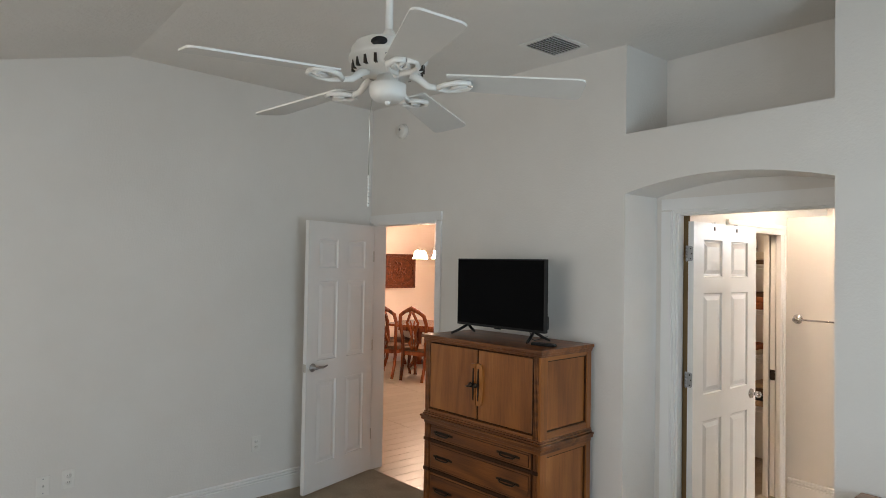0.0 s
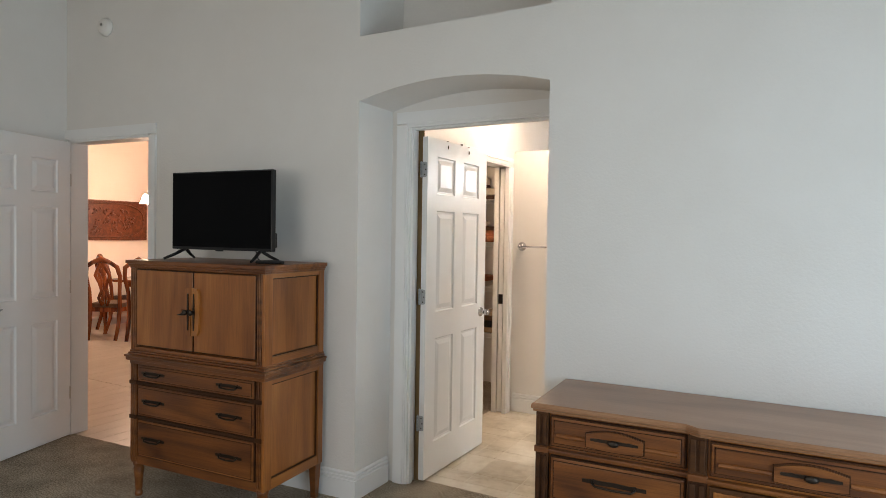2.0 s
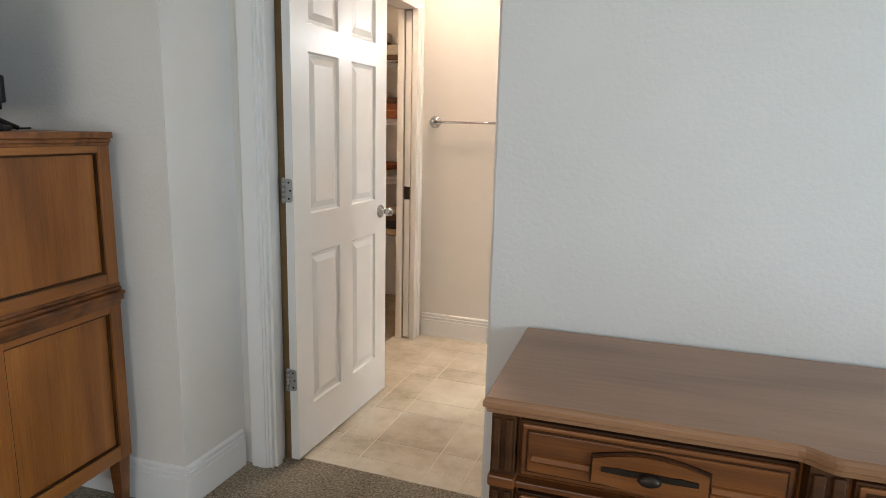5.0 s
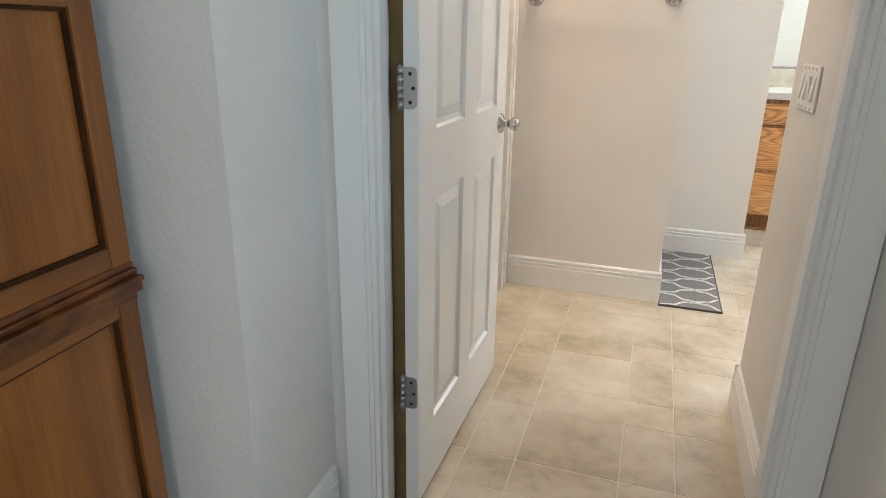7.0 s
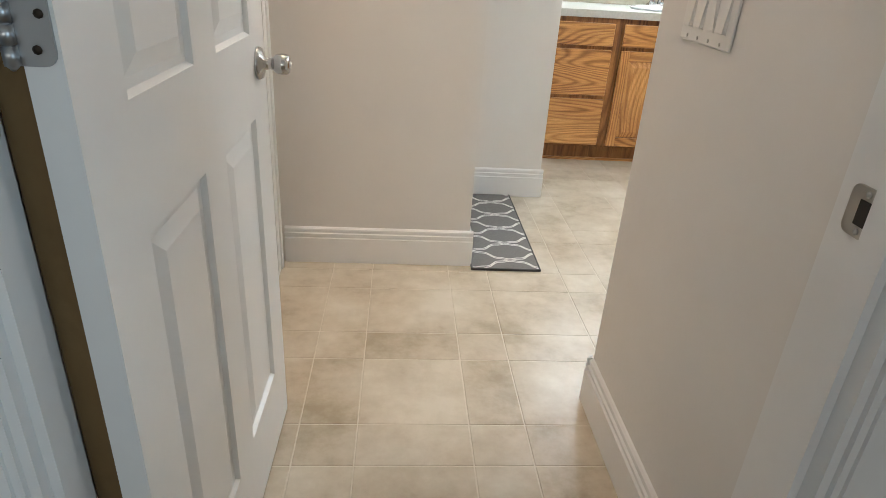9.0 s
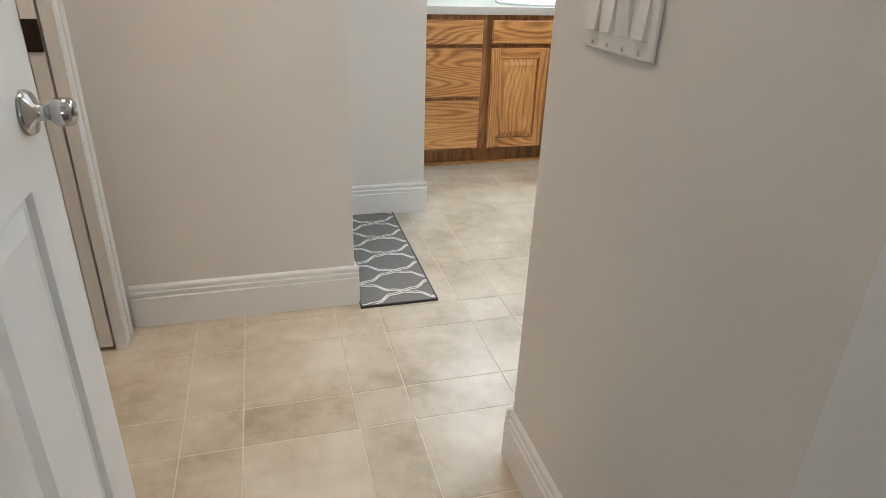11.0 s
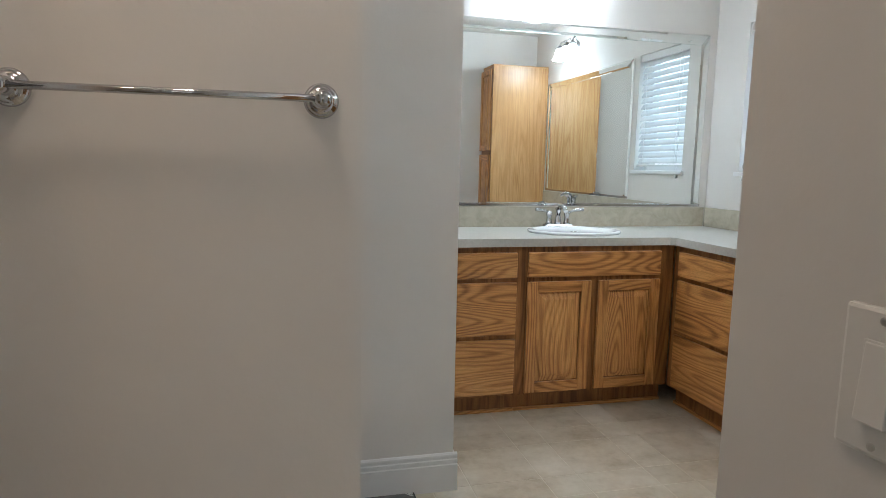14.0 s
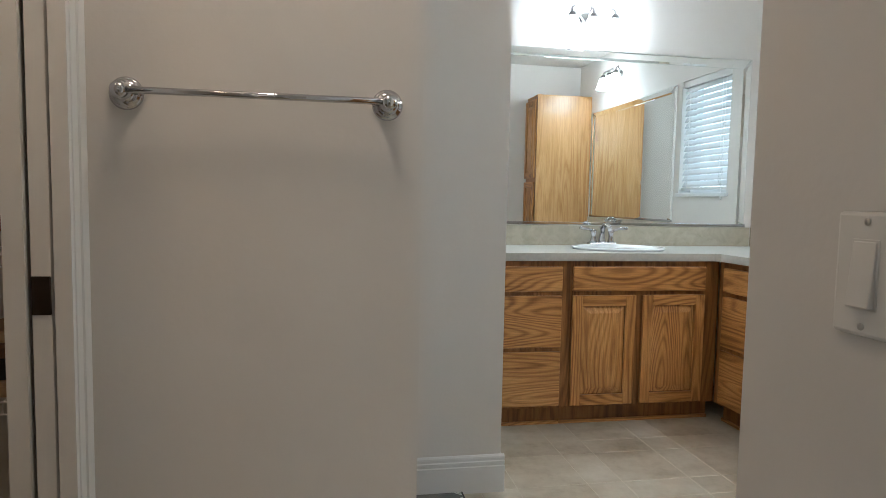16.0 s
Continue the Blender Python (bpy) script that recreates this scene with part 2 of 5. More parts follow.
on = OUTSIDE.node_tree.nodes
on.remove(on["Principled BSDF"])
em = on.new("ShaderNodeEmission")
em.inputs["Color"].default_value = (0.86, 0.94, 1.0, 1)
em.inputs["Strength"].default_value = 2.4
OUTSIDE.node_tree.links.new(em.outputs[0], on["Material Output"].inputs[0])

# ---- mesh tools ----


def box(bm, x0, x1, y0, y1, z0, z1, bevel=0.0):
    v = [bm.verts.new((x, y, z)) for x in (x0, x1) for y in (y0, y1) for z in (z0, z1)]
    faces = [bm.faces.new([v[i] for i in q]) for q in ((0, 1, 3, 2), (4, 6, 7, 5), (0, 4, 5, 1), (2, 3, 7, 6), (0, 2, 6, 4), (1, 5, 7, 3))]
    if bevel:
        edges = list({e for f in faces for e in f.edges})
        bmesh.ops.bevel(bm, geom=edges, offset=bevel, segments=2, profile=0.5, affect="EDGES")
    return bm


def boxed(*a, **k):
    return box(bmesh.new(), *a, **k)


def prism(bm, outline, lo, hi, axis="y"):
    """A flat outline drawn out along an axis."""
    def put(a, b, h):
        return {"y": (a, h, b), "x": (h, a, b), "z": (a, b, h)}[axis]
    n = len(outline)
    low = [bm.verts.new(put(a, b, lo)) for a, b in outline]
    top = [bm.verts.new(put(a, b, hi)) for a, b in outline]
    bm.faces.new(low)
    bm.faces.new(top[::-1])
    for i in range(n):
        bm.faces.new((low[i], top[i], top[(i + 1) % n], low[(i + 1) % n]))
    bmesh.ops.recalc_face_normals(bm, faces=bm.faces)
    return bm


def lathe(bm, profile, m=Matrix(), n=20, smooth=True):
    """Rings of radius and height, turned round local z and placed by m."""
    rings = []
    for r, h in profile:
        rings.append([bm.verts.new(m @ Vector((max(r, 1e-4) * math.cos(2 * math.pi * i / n), max(r, 1e-4) * math.sin(2 * math.pi * i / n), h))) for i in range(n)])
    for a, b in zip(rings, rings[1:]):
        for i in range(n):
            f = bm.faces.new((a[i], a[(i + 1) % n], b[(i + 1) % n], b[i]))
            f.smooth = smooth
    bm.faces.new(rings[0][::-1])
    bm.faces.new(rings[-1])
    bmesh.ops.recalc_face_normals(bm, faces=bm.faces)
    return bm


def tube(bm, points, radius, n=8):
    """A round bar along a line of points; radius may be one for each."""
    pts = [Vector(p) for p in points]
    rad = radius if isinstance(radius, (list, tuple)) else [radius] * len(pts)
    rings, side = [], None
    for i, p in enumerate(pts):
        d = (pts[min(i + 1, len(pts) - 1)] - pts[max(i - 1, 0)]).normalized()
        if side is None:
            side = d.orthogonal().normalized()
        side = (side - d * side.dot(d)).normalized()
        up = d.cross(side)
        rings.append([bm.verts.new(p + rad[i] * (side * math.cos(2 * math.pi * k / n) + up * math.sin(2 * math.pi * k / n))) for k in range(n)])
    for a, b in zip(rings, rings[1:]):
        for k in range(n):
            f = bm.faces.new((a[k], a[(k + 1) % n], b[(k + 1) % n], b[k]))
            f.smooth = True
    bm.faces.new(rings[0][::-1])
    bm.faces.new(rings[-1])
    bmesh.ops.recalc_face_normals(bm, faces=bm.faces)
    return bm


def part(name, bm, material, parent=None, label=""):
    me = bpy.data.meshes.new(name)
    bm.to_mesh(me)
    bm.free()
    me.materials.append(material)
    ob = new(name, me)
    if parent is not None:
        ob.parent = parent
    return tagged(ob, label)


def thing(name, label, category, m=Matrix(), group=""):
    ob = new(name)
    ob.empty_display_size = 0.1
    ob.matrix_world = m
    return tagged(ob, label, category, group)


def structure(name, bm, material, label, category):
    return tagged(part(name, bm, material), label, category, kind="structure")


def turned(x, y, z, rx=0, ry=0, rz=0):
    return pose(x, y, z, rx, ry, rz)


def arc(cx, cy, rx, ry, a0, a1, n):
    return [(cx + rx * math.cos(radians(a0 + (a1 - a0) * i / n)), cy + ry * math.sin(radians(a0 + (a1 - a0) * i / n))) for i in range(n + 1)]

# ---- structure ----
WX, TOP = 0.144, 3.25            # bedroom west wall, top of the wall blocks
RL, RR, RB = 2.590, 3.673, 0.33  # recess: sides and back
DL, DR, DH = 2.706, 3.596, 2.099 # bathroom door opening
D1L, D1R, D1H = 0.185, 0.985, 2.088
# the bedroom stands a little askew to the bathroom: frames of its walls on both sides of the recess
WEST = Matrix.Translation((RL, 0, 0)) @ Matrix.Rotation(radians(4.0), 4, "Z") @ Matrix.Translation((-RL, 0, 0))
EAST = Matrix.Translation((RR, 0, 0)) @ Matrix.Rotation(radians(2.3), 4, "Z") @ Matrix.Translation((-RR, 0, 0))


def sheared(bm, x0, slope):
    for v in bm.verts:
        v.co.y += slope * (v.co.x - x0)
    return bm


def skewed(bm, m):
    bmesh.ops.transform(bm, matrix=m, verts=bm.verts)
    return bm


def north_wall():
    bm = bmesh.new()
    box(bm, WX - 0.12, D1L, 0, 0.12, 0, TOP)
    box(bm, D1L, D1R, 0, 0.12, D1H, TOP)
    box(bm, D1R, RL, 0, 0.12, 0, TOP)
    sheared(bm, RL, math.tan(radians(4.0)))
    east = bmesh.new()
    box(east, RR, 6.35, 0, 0.12, 0, TOP)
    sheared(east, RR, math.tan(radians(2.3)))
    me = bpy.data.meshes.new("wall_piece")
    east.to_mesh(me)
    east.free()
    bm.from_mesh(me)
    bpy.data.meshes.remove(me)
    box(bm, RL - 0.12, RL, 0.12, 0.45, 0, TOP)
    box(bm, RR, RR + 0.10, 0.12, 0.45, 0, TOP)
    # lintel with a shallow arch below and the shelf of the niche above
    arch = [(RL, 2.535), (RR, 2.535), (RR, 2.187)]
    n = 24
    for i in range(1, n):
        u = i / n
        arch.append((RR + (RL - RR) * u, 2.187 + 0.072 * (1 - (2 * u - 1) ** 2)))
    arch.append((RL, 2.187))
    prism(bm, arch, 0.0, 0.44)
    # recess back with the door opening
    box(bm, RL, DL, RB, 0.412, 0, 2.30)
    box(bm, DR, RR, RB, 0.45, 0, 2.30)
    box(bm, DL, DR, RB, 0.45, DH, 2.30)
    # niche back
    box(bm, RL, RR, 0.43, 0.55, 2.537, TOP)
    return bm


structure("wall_north", north_wall(), PAINT, "white orange-peel wall with arched recess and niche", "wall")
structure("wall_west", skewed(boxed(WX - 0.12, WX, -4.86, 0, 0, TOP), WEST), PAINT, "plain white painted bedroom wall", "wall")


def holed(x0, x1, z0, z1, hx0, hx1, hz0, hz1, lo, hi, axis):
    bm = bmesh.new()

    def put(a0, a1, b0, b1):
        if axis == "x":
            box(bm, lo, hi, a0, a1, b0, b1)
        else:
            box(bm, a0, a1, lo, hi, b0, b1)
    put(x0, hx0, z0, z1)
    put(hx1, x1, z0, z1)
    put(hx0, hx1, hz1, z1)
    if hz0 > z0:
        put(hx0, hx1, z0, hz0)
    return bm


structure("wall_east", holed(-5.0, 0.2, 0, TOP, -2.9, -0.6, 0.02, 2.1, 6.1, 6.22, "x"), PAINT, "white bedroom wall with a wide glazed opening", "wall")
structure("wall_south", holed(WX - 0.12, 6.22, 0, TOP, 1.75, 4.05, 0.8, 2.1, -5.02, -4.9, "y"), PAINT, "white bedroom wall with a window opening", "wall")

# vaulted ceiling: a level field with slopes down to the east and south walls
FX, FY = 3.69, -2.14


def vault(x, y):
    z = 3.080 - 0.0096 * (min(x, FX) - 0.15)
    return z - max(0.27 * max(0, x - FX), 0.27 * max(0, FY - y))


def bedroom_ceiling():
    bm = bmesh.new()
    pts = {"a": (WX - 0.12, 0.45), "b": (FX, 0.45), "c": (6.22, 0.45), "d": (6.22, FY - (6.22 - FX)), "e": (FX, FY), "f": (WX - 0.12, FY), "g": (WX - 0.12, -5.02), "h": (6.22, -5.02)}
    v = {k: bm.verts.new((x, y, vault(x, y))) for k, (x, y) in pts.items()}
    t = {k: bm.verts.new((x, y, vault(x, y) + 0.12)) for k, (x, y) in pts.items()}
    for q in ("abef", "bcde", "fedg", "gdh"):
        bm.faces.new([v[k] for k in q])
        bm.faces.new([t[k] for k in q[::-1]])
    rim = "abcdhgf"
    for i in range(len(rim)):
        a, b = rim[i], rim[(i + 1) % len(rim)]
        bm.faces.new((v[a], v[b], t[b], t[a]))
    bmesh.ops.recalc_face_normals(bm, faces=bm.faces)
    return bm


structure("ceiling", bedroom_ceiling(), CEIL, "white knockdown-textured vaulted bedroom ceiling", "ceiling")
structure("floor", prism(bmesh.new(), [(0.0, -5.02), (6.22, -5.02), (6.22, 0.10), (RR, 0.0), (RL, 0.0), (0.0, -0.155)], -0.12, 0.0, "z"), CARPET, "beige cut-pile bedroom carpet", "floor")
structure("floor_recess", boxed(RL, RR, 0.0, 0.44, -0.12, 0.0), CARPET, "beige carpet running into the recess", "floor")

# bathroom shell
BX0, BX1, BY = 2.624, 5.80, 4.155
BTOP = 2.62


def closet_wall():
    bm = bmesh.new()
    box(bm, 2.515, BX0, 0.45, 1.20, 0, BTOP)
    box(bm, 2.515, BX0, 1.20, 1.98, 2.03, BTOP)
    for x0, x1 in ((2.515, 2.547), (2.603, BX0)):
        box(bm, x0, x1, 1.98, 2.105, 0, BTOP)
    box(bm, 2.515, BX0, 2.105, 3.05, 0, BTOP)
    return bm


structure("wall_closet", closet_wall(), BATHPAINT, "white wall with a pocket-door opening", "wall")
structure("wall_towel", boxed(BX0, 3.38, 2.105, 2.93, 0, 2.17), BATHPAINT, "white half-height partition with a ledge on top", "wall")
structure("wall_alcove", boxed(BX0, 3.835, 2.93, 3.05, 0, BTOP), BATHPAINT, "white bathroom wall behind the partition", "wall")
structure("wall_return", boxed(3.715, 3.835, 3.05, BY + 0.12, 0, BTOP), BATHPAINT, "white return wall beside the vanity", "wall")
structure("wall_vanity", boxed(3.835, BX1 + 0.16, BY, BY + 0.12, 0, BTOP), BATHPAINT, "white wall behind the vanity mirror", "wall")
structure("wall_window", holed(1.12, BY, 0, BTOP, 3.28, 3.875, 1.25, 2.10, BX1, BX1 + 0.16, "x"), BATHPAINT, "white bathroom wall with a small window", "wall")
structure("wall_bath_south", boxed(3.77, BX1, 1.12, 1.245, 0, BTOP), BATHPAINT, "white bathroom wall behind the linen cabinet", "wall")
structure("wall_switch", boxed(3.652, 3.77, 0.45, 1.245, 0, BTOP), BATHPAINT, "white wall with the light switches", "wall")
structure("ceiling_bath", boxed(2.515, BX1 + 0.16, 0.45, BY + 0.12, BTOP, BTOP + 0.1), CEIL, "white textured bathroom ceiling", "ceiling")
floor_bath = structure("floor_bath", prism(bmesh.new(), [(2.515, 0.44), (BX1 + 0.16, 0.44), (BX1 + 0.16, BY + 0.12), (3.715, BY + 0.12), (3.715, 3.05), (2.515, 3.05)], -0.12, -0.0012, "z"), GROUT, "beige mixed-size ceramic floor tiles with pale grout", "floor")

# closet behind the pocket door
structure("wall_closet_back", boxed(1.05, 1.15, 0.45, 3.05, 0, BTOP), BATHPAINT, "plain white closet wall", "wall")
structure("wall_closet_side", boxed(1.15, 2.515, 0.35, 0.45, 0, BTOP), BATHPAINT, "plain white closet side wall", "wall")
structure("wall_closet_end", boxed(1.15, 2.515, 2.93, 3.05, 0, BTOP), BATHPAINT, "plain white closet end wall", "wall")
structure("floor_closet", boxed(1.05, 2.515, 0.35, 3.05, -0.12, -0.002), CARPET, "beige closet carpet", "floor")
structure("ceiling_closet", boxed(1.05, 2.515, 0.35, 3.05, BTOP, BTOP + 0.1), CEIL, "white closet ceiling", "ceiling")

# dining room beyond the bedroom door
floor_dining = structure("floor_dining", boxed(-4.62, 1.05, -0.30, 6.2, -0.12, -0.014), PLANK, "pale wood-look plank flooring", "floor")
structure("wall_dining_west", boxed(-4.62, -4.5, 0.12, 6.2, 0, 3.0), CREAM, "cream dining room wall behind the carving", "wall")
structure("wall_dining_north", boxed(-4.62, 1.05, 6.2, 6.32, 0, 3.0), CREAM, "plain cream dining room wall", "wall")
structure("wall_dining_east", boxed(1.02, 1.05, 0.08, 6.2, 0, 3.0), CREAM, "plain cream dining room side wall", "wall")
structure("wall_dining_south", boxed(-4.62, 0.10, -0.18, -0.06, 0, 3.0), CREAM, "plain cream dining room end wall", "wall")
structure("ceiling_dining", boxed(-4.62, 1.05, -0.10, 6.32, 3.0, 3.1), CEIL, "white dining room ceiling", "ceiling")

# ground outside
structure("ground", boxed(-400, 400, -400, 400, -0.45, -0.15), stone("lawn", (0.05, 0.08, 0.025), (0.09, 0.12, 0.04), 0.9, 2.0), "mown green lawn around the house", "ground")

# skirting boards: a stepped moulding
BB = [(0, 0), (0.015, 0), (0.015, 0.106), (0.0095, 0.109), (0.0095, 0.115), (0.0135, 0.118), (0.0135, 0.126), (0.0078, 0.129), (0.0078, 0.135), (0.0105, 0.138), (0.0095, 0.145), (0.004, 0.150), (0, 0.152)]


def skirting(x0, y0, x1, y1, side, z=0.0, m=None):
    """Along a wall from one point to another; the room is on the side given (+1 left of the way)."""
    d = Vector((x1 - x0, y1 - y0, 0))
    length = d.length
    d.normalize()
    nrm = Vector((-d.y, d.x, 0)) * side
    bm = bmesh.new()
    ends = []
    for s in (0, length):
        ends.append([bm.verts.new(Vector((x0, y0, z)) + d * s + nrm * a + Vector((0, 0, b))) for a, b in BB])
    n = len(BB)
    bm.faces.new(ends[0])
    bm.faces.new(ends[1][::-1])
    for i in range(n):
        bm.faces.new((ends[0][i], ends[1][i], ends[1][(i + 1) % n], ends[0][(i + 1) % n]))
    bmesh.ops.recalc_face_normals(bm, faces=bm.faces)
    if m:
        skewed(bm, m)
    return structure("baseboard", bm, TRIM, "white stepped baseboard along the wall", "baseboard")


skirting(D1R + 0.062, 0, RL + 0.015, 0, -1, 0.0, WEST)
skirting(RL, 0, RL, RB - 0.02, -1)
skirting(RR, 0, RR, RB - 0.02, 1)
skirting(RR - 0.015, 0, 6.1, 0, -1, 0.0, EAST)
skirting(WX, -4.9, WX, -0.02, -1, 0.0, WEST)
skirting(0.4, -4.9, 6.1, -4.9, 1)
skirting(BX0 + 0.02, 2.105, 3.395, 2.105, -1)
skirting(3.38, 2.105, 3.38, 2.915, -1)
skirting(3.38, 2.93, 3.85, 2.93, -1)
skirting(3.835, 2.93, 3.835, 3.57, -1)
skirting(3.652, 0.47, 3.652, 1.26, 1)
skirting(3.637, 1.245, 5.2, 1.245, 1)
skirting(-4.5, 0.14, -4.5, 6.18, -1, -0.006)
skirting(BX0, 0.46, BX0, 1.13, -1)


def casing(name, label, sides, top, m=Matrix()):
    c = tagged(thing(name, label, "trim", m), kind="structure")
    for a in (*sides, *top):
        part("casing_board", boxed(*a), TRIM, c)
    return c


def stepped(x0, x1, z0, z1, face, way, inner):
    """Door casing board: thick outer half, thin inner half with a bead."""
    out = []
    if inner == "right":
        cut = [(x0, x1 - 0.010, 0.016), (x1 - 0.010, x1, 0.011)]
    else:
        cut = [(x0, x0 + 0.010, 0.011), (x0 + 0.010, x1, 0.016)]
    for a, b, t in cut:
        out.append((a, b, min(face, face + way * t), max(face, face + way * t), z0, z1))
    return out


def top_board(x0, x1, z0, face, way):
    out = []
    for a, b, t in ((0, 0.010, 0.011), (0.010, 0.075, 0.016)):
        out.append((x0 + 0.065 * (a < 0.005), x1 - 0.065 * (a < 0.005), min(face, face + way * t), max(face, face + way * t), z0 + a, z0 + b))
    return out


casing("door_casing_bath", "white stepped casing round the bathroom doorway",
       stepped(DL - 0.075, DL, 0, DH, RB, -1, "right") + stepped(DR, DR + 0.075, 0, DH, RB, -1, "left"), top_board(DL - 0.075, DR + 0.075, DH, RB, -1))
casing("door_casing_hall", "white stepped casing round the bedroom doorway",
       stepped(D1L - 0.060, D1L, 0, D1H, 0, -1, "right") + stepped(D1R, D1R + 0.060, 0, D1H, 0, -1, "left"), top_board(D1L - 0.060, D1R + 0.060, D1H, 0, -1), WEST)
# jamb linings and stops
jamb_bath = casing("door_jamb_bath", "white door jamb with a stop bead",
       [(DL, DL + 0.012, RB - 0.004, 0.414, 0, DH), (DR - 0.012, DR, RB - 0.004, 0.456, 0, DH), (DL + 0.012, DL + 0.024, RB + 0.012, RB + 0.048, 0, DH - 0.012), (DR - 0.024, DR - 0.012, RB + 0.02, RB + 0.06, 0, DH - 0.012)],
       [(DL + 0.012, DR - 0.012, RB - 0.004, 0.456, DH - 0.012, DH), (DL + 0.024, DR - 0.024, RB + 0.02, RB + 0.06, DH - 0.024, DH - 0.012)])
# added strip: its brown stands in for warm shade seen through the hinge gap
part("edge_strip", boxed(DL + 0.012, DL + 0.049, 0.4175, 0.4235, 0, DH - 0.014), stone("hinge_gap_shade", (0.16, 0.098, 0.036), (0.22, 0.138, 0.055), 0.7, 6.0), jamb_bath, "brown strip added for the warm shade in the hinge gap")
casing("door_jamb_hall", "white door jamb in the bedroom doorway",
       [(D1L, D1L + 0.012, -0.004, 0.126, 0, D1H), (D1R - 0.012, D1R, -0.004, 0.126, 0, D1H)], [(D1L + 0.012, D1R - 0.012, -0.004, 0.126, D1H - 0.012, D1H)], WEST)
casing("door_casing_bath_inner", "white casing on the bathroom side of the doorway",
       [(DL - 0.066, DL - 0.004, 0.412, 0.424, 0, DH), (DR, DR + 0.07, 0.45, 0.466, 0, DH)], [(DL - 0.0, DR + 0.07, 0.45, 0.466, DH, DH + 0.07)])


def side_casing():
    c = tagged(thing("door_casing_closet", "white casing and split jamb of the pocket door", "trim"), kind="structure")

    def put(*q):
        part("casing_board", boxed(*q), TRIM, c)
    for y0, y1, t in ((1.98, 1.992, 0.010), (1.992, 2.020, 0.014), (2.020, 2.054, 0.019)):
        put(BX0, BX0 + t, y0, y1, 0, 2.03)
    for z0, z1, t in ((2.03, 2.042, 0.010), (2.042, 2.07, 0.014), (2.07, 2.104, 0.019)):
        put(BX0, BX0 + t, 1.13, 2.054, z0, z1)
    put(BX0, BX0 + 0.019, 1.13, 1.20, 0, 2.03)
    # split jamb faces of the pocket
    put(2.511, 2.551, 1.966, 1.98, 0, 2.03)
    put(2.606, 2.640, 1.966, 1.98, 0, 2.03)


side_casing()

# ---- doors ----


def door_face(bm, w, h, yf, way):
    """One side of a six-panel leaf: stiles, rails and raised panels, on the plane yf, facing way."""
    mid = w / 2
    xs = [(0.115 * w / 0.79, mid - 0.055), (mid + 0.055, w - 0.115 * w / 0.79)]
    zs = [(0.20, 0.83), (0.99, 1.60), (1.70, 1.925)]

    def quad(pts):
        f = bm.faces.new([bm.verts.new((x, yf - way * d, z)) for x, d, z in pts])
        return f
    cols = [0, xs[0][0], xs[0][1], xs[1][0], xs[1][1], w]
    rows = [0, *zs[0], *zs[1], *zs[2], h]
    for i in range(5):
        for j in range(7):
            x0, x1, z0, z1 = cols[i], cols[i + 1], rows[j], rows[j + 1]
            if i % 2 == 1 and j % 2 == 1:
                rings = [(0, 0), (0.006, 0.009), (0.018, 0.010), (0.044, 0.002)]
                for (a, da), (b, db) in zip(rings, rings[1:]):
                    o = [(x0 + a, da, z0 + a), (x1 - a, da, z0 + a), (x1 - a, da, z1 - a), (x0 + a, da, z1 - a)]
                    n = [(x0 + b, db, z0 + b), (x1 - b, db, z0 + b), (x1 - b, db, z1 - b), (x0 + b, db, z1 - b)]
                    for k in range(4):
                        quad([o[k], o[(k + 1) % 4], n[(k + 1) % 4], n[k]])
                quad(n)
            else:
                quad([(x0, 0, z0), (x1, 0, z0), (x1, 0, z1), (x0, 0, z1)])


def leaf(w, h, t=0.035):
    bm = bmesh.new()
    door_face(bm, w, h, t / 2, 1)
    door_face(bm, w, h, -t / 2, -1)
    for a, b in (((0, 0), (w, 0)), ((w, 0), (w, h)), ((w, h), (0, h)), ((0, h), (0, 0))):
        bm.faces.new([bm.verts.new((p[0], y, p[1])) for p, y in ((a, -t / 2), (b, -t / 2), (b, t / 2), (a, t / 2))])
    bmesh.ops.remove_doubles(bm, verts=bm.verts, dist=1e-5)
    bmesh.ops.recalc_face_normals(bm, faces=bm.faces)
    return bm


def hinge(parent, z, way):
    """A butt hinge with rounded leaf, five knuckles and screws, at the hinge edge; way: the side that the knuckle stands on."""
    h = 0.089
    bm = bmesh.new()
    pts = [(-0.002, -h / 2), (0.0, -h / 2)] + arc(0.020, -h / 2 + 0.012, 0.012, 0.012, -90, 0, 4) + arc(0.020, h / 2 - 0.012, 0.012, 0.012, 0, 90, 4) + [(-0.002, h / 2)]
    prism(bm, [(0.018 - y, z + b) for y, b in reversed(pts)], -0.003, 0.0, "x")
    plate = part("hinge", bm, STEEL, parent, "steel butt hinge with rounded corners")
    bm = bmesh.new()
    for k in range(5):
        lathe(bm, [(0.0068, z - h / 2 + k * h / 5 + 0.0006), (0.0068, z - h / 2 + (k + 1) * h / 5 - 0.0006)], turned(-0.006, 0.023, 0), 10)
    lathe(bm, [(0.002, z - h / 2 - 0.004), (0.0075, z - h / 2), (0.0075, z + h / 2), (0.002, z + h / 2 + 0.005)], turned(-0.006, 0.023, 0) @ Matrix.Diagonal((0.7, 0.7, 1, 1)), 10)
    part("knuckle", bm, STEEL, plate)
    for b in (-0.03, 0.0, 0.03):
        bm = bmesh.new()
        lathe(bm, [(0.0042, 0.0), (0.0042, 0.0012), (0.001, 0.0014)], turned(-0.003, 0.001 if b else -0.006, z + b, 0, -90, 0), 8)
        part("screw", bm, BRONZE, plate)
    return plate


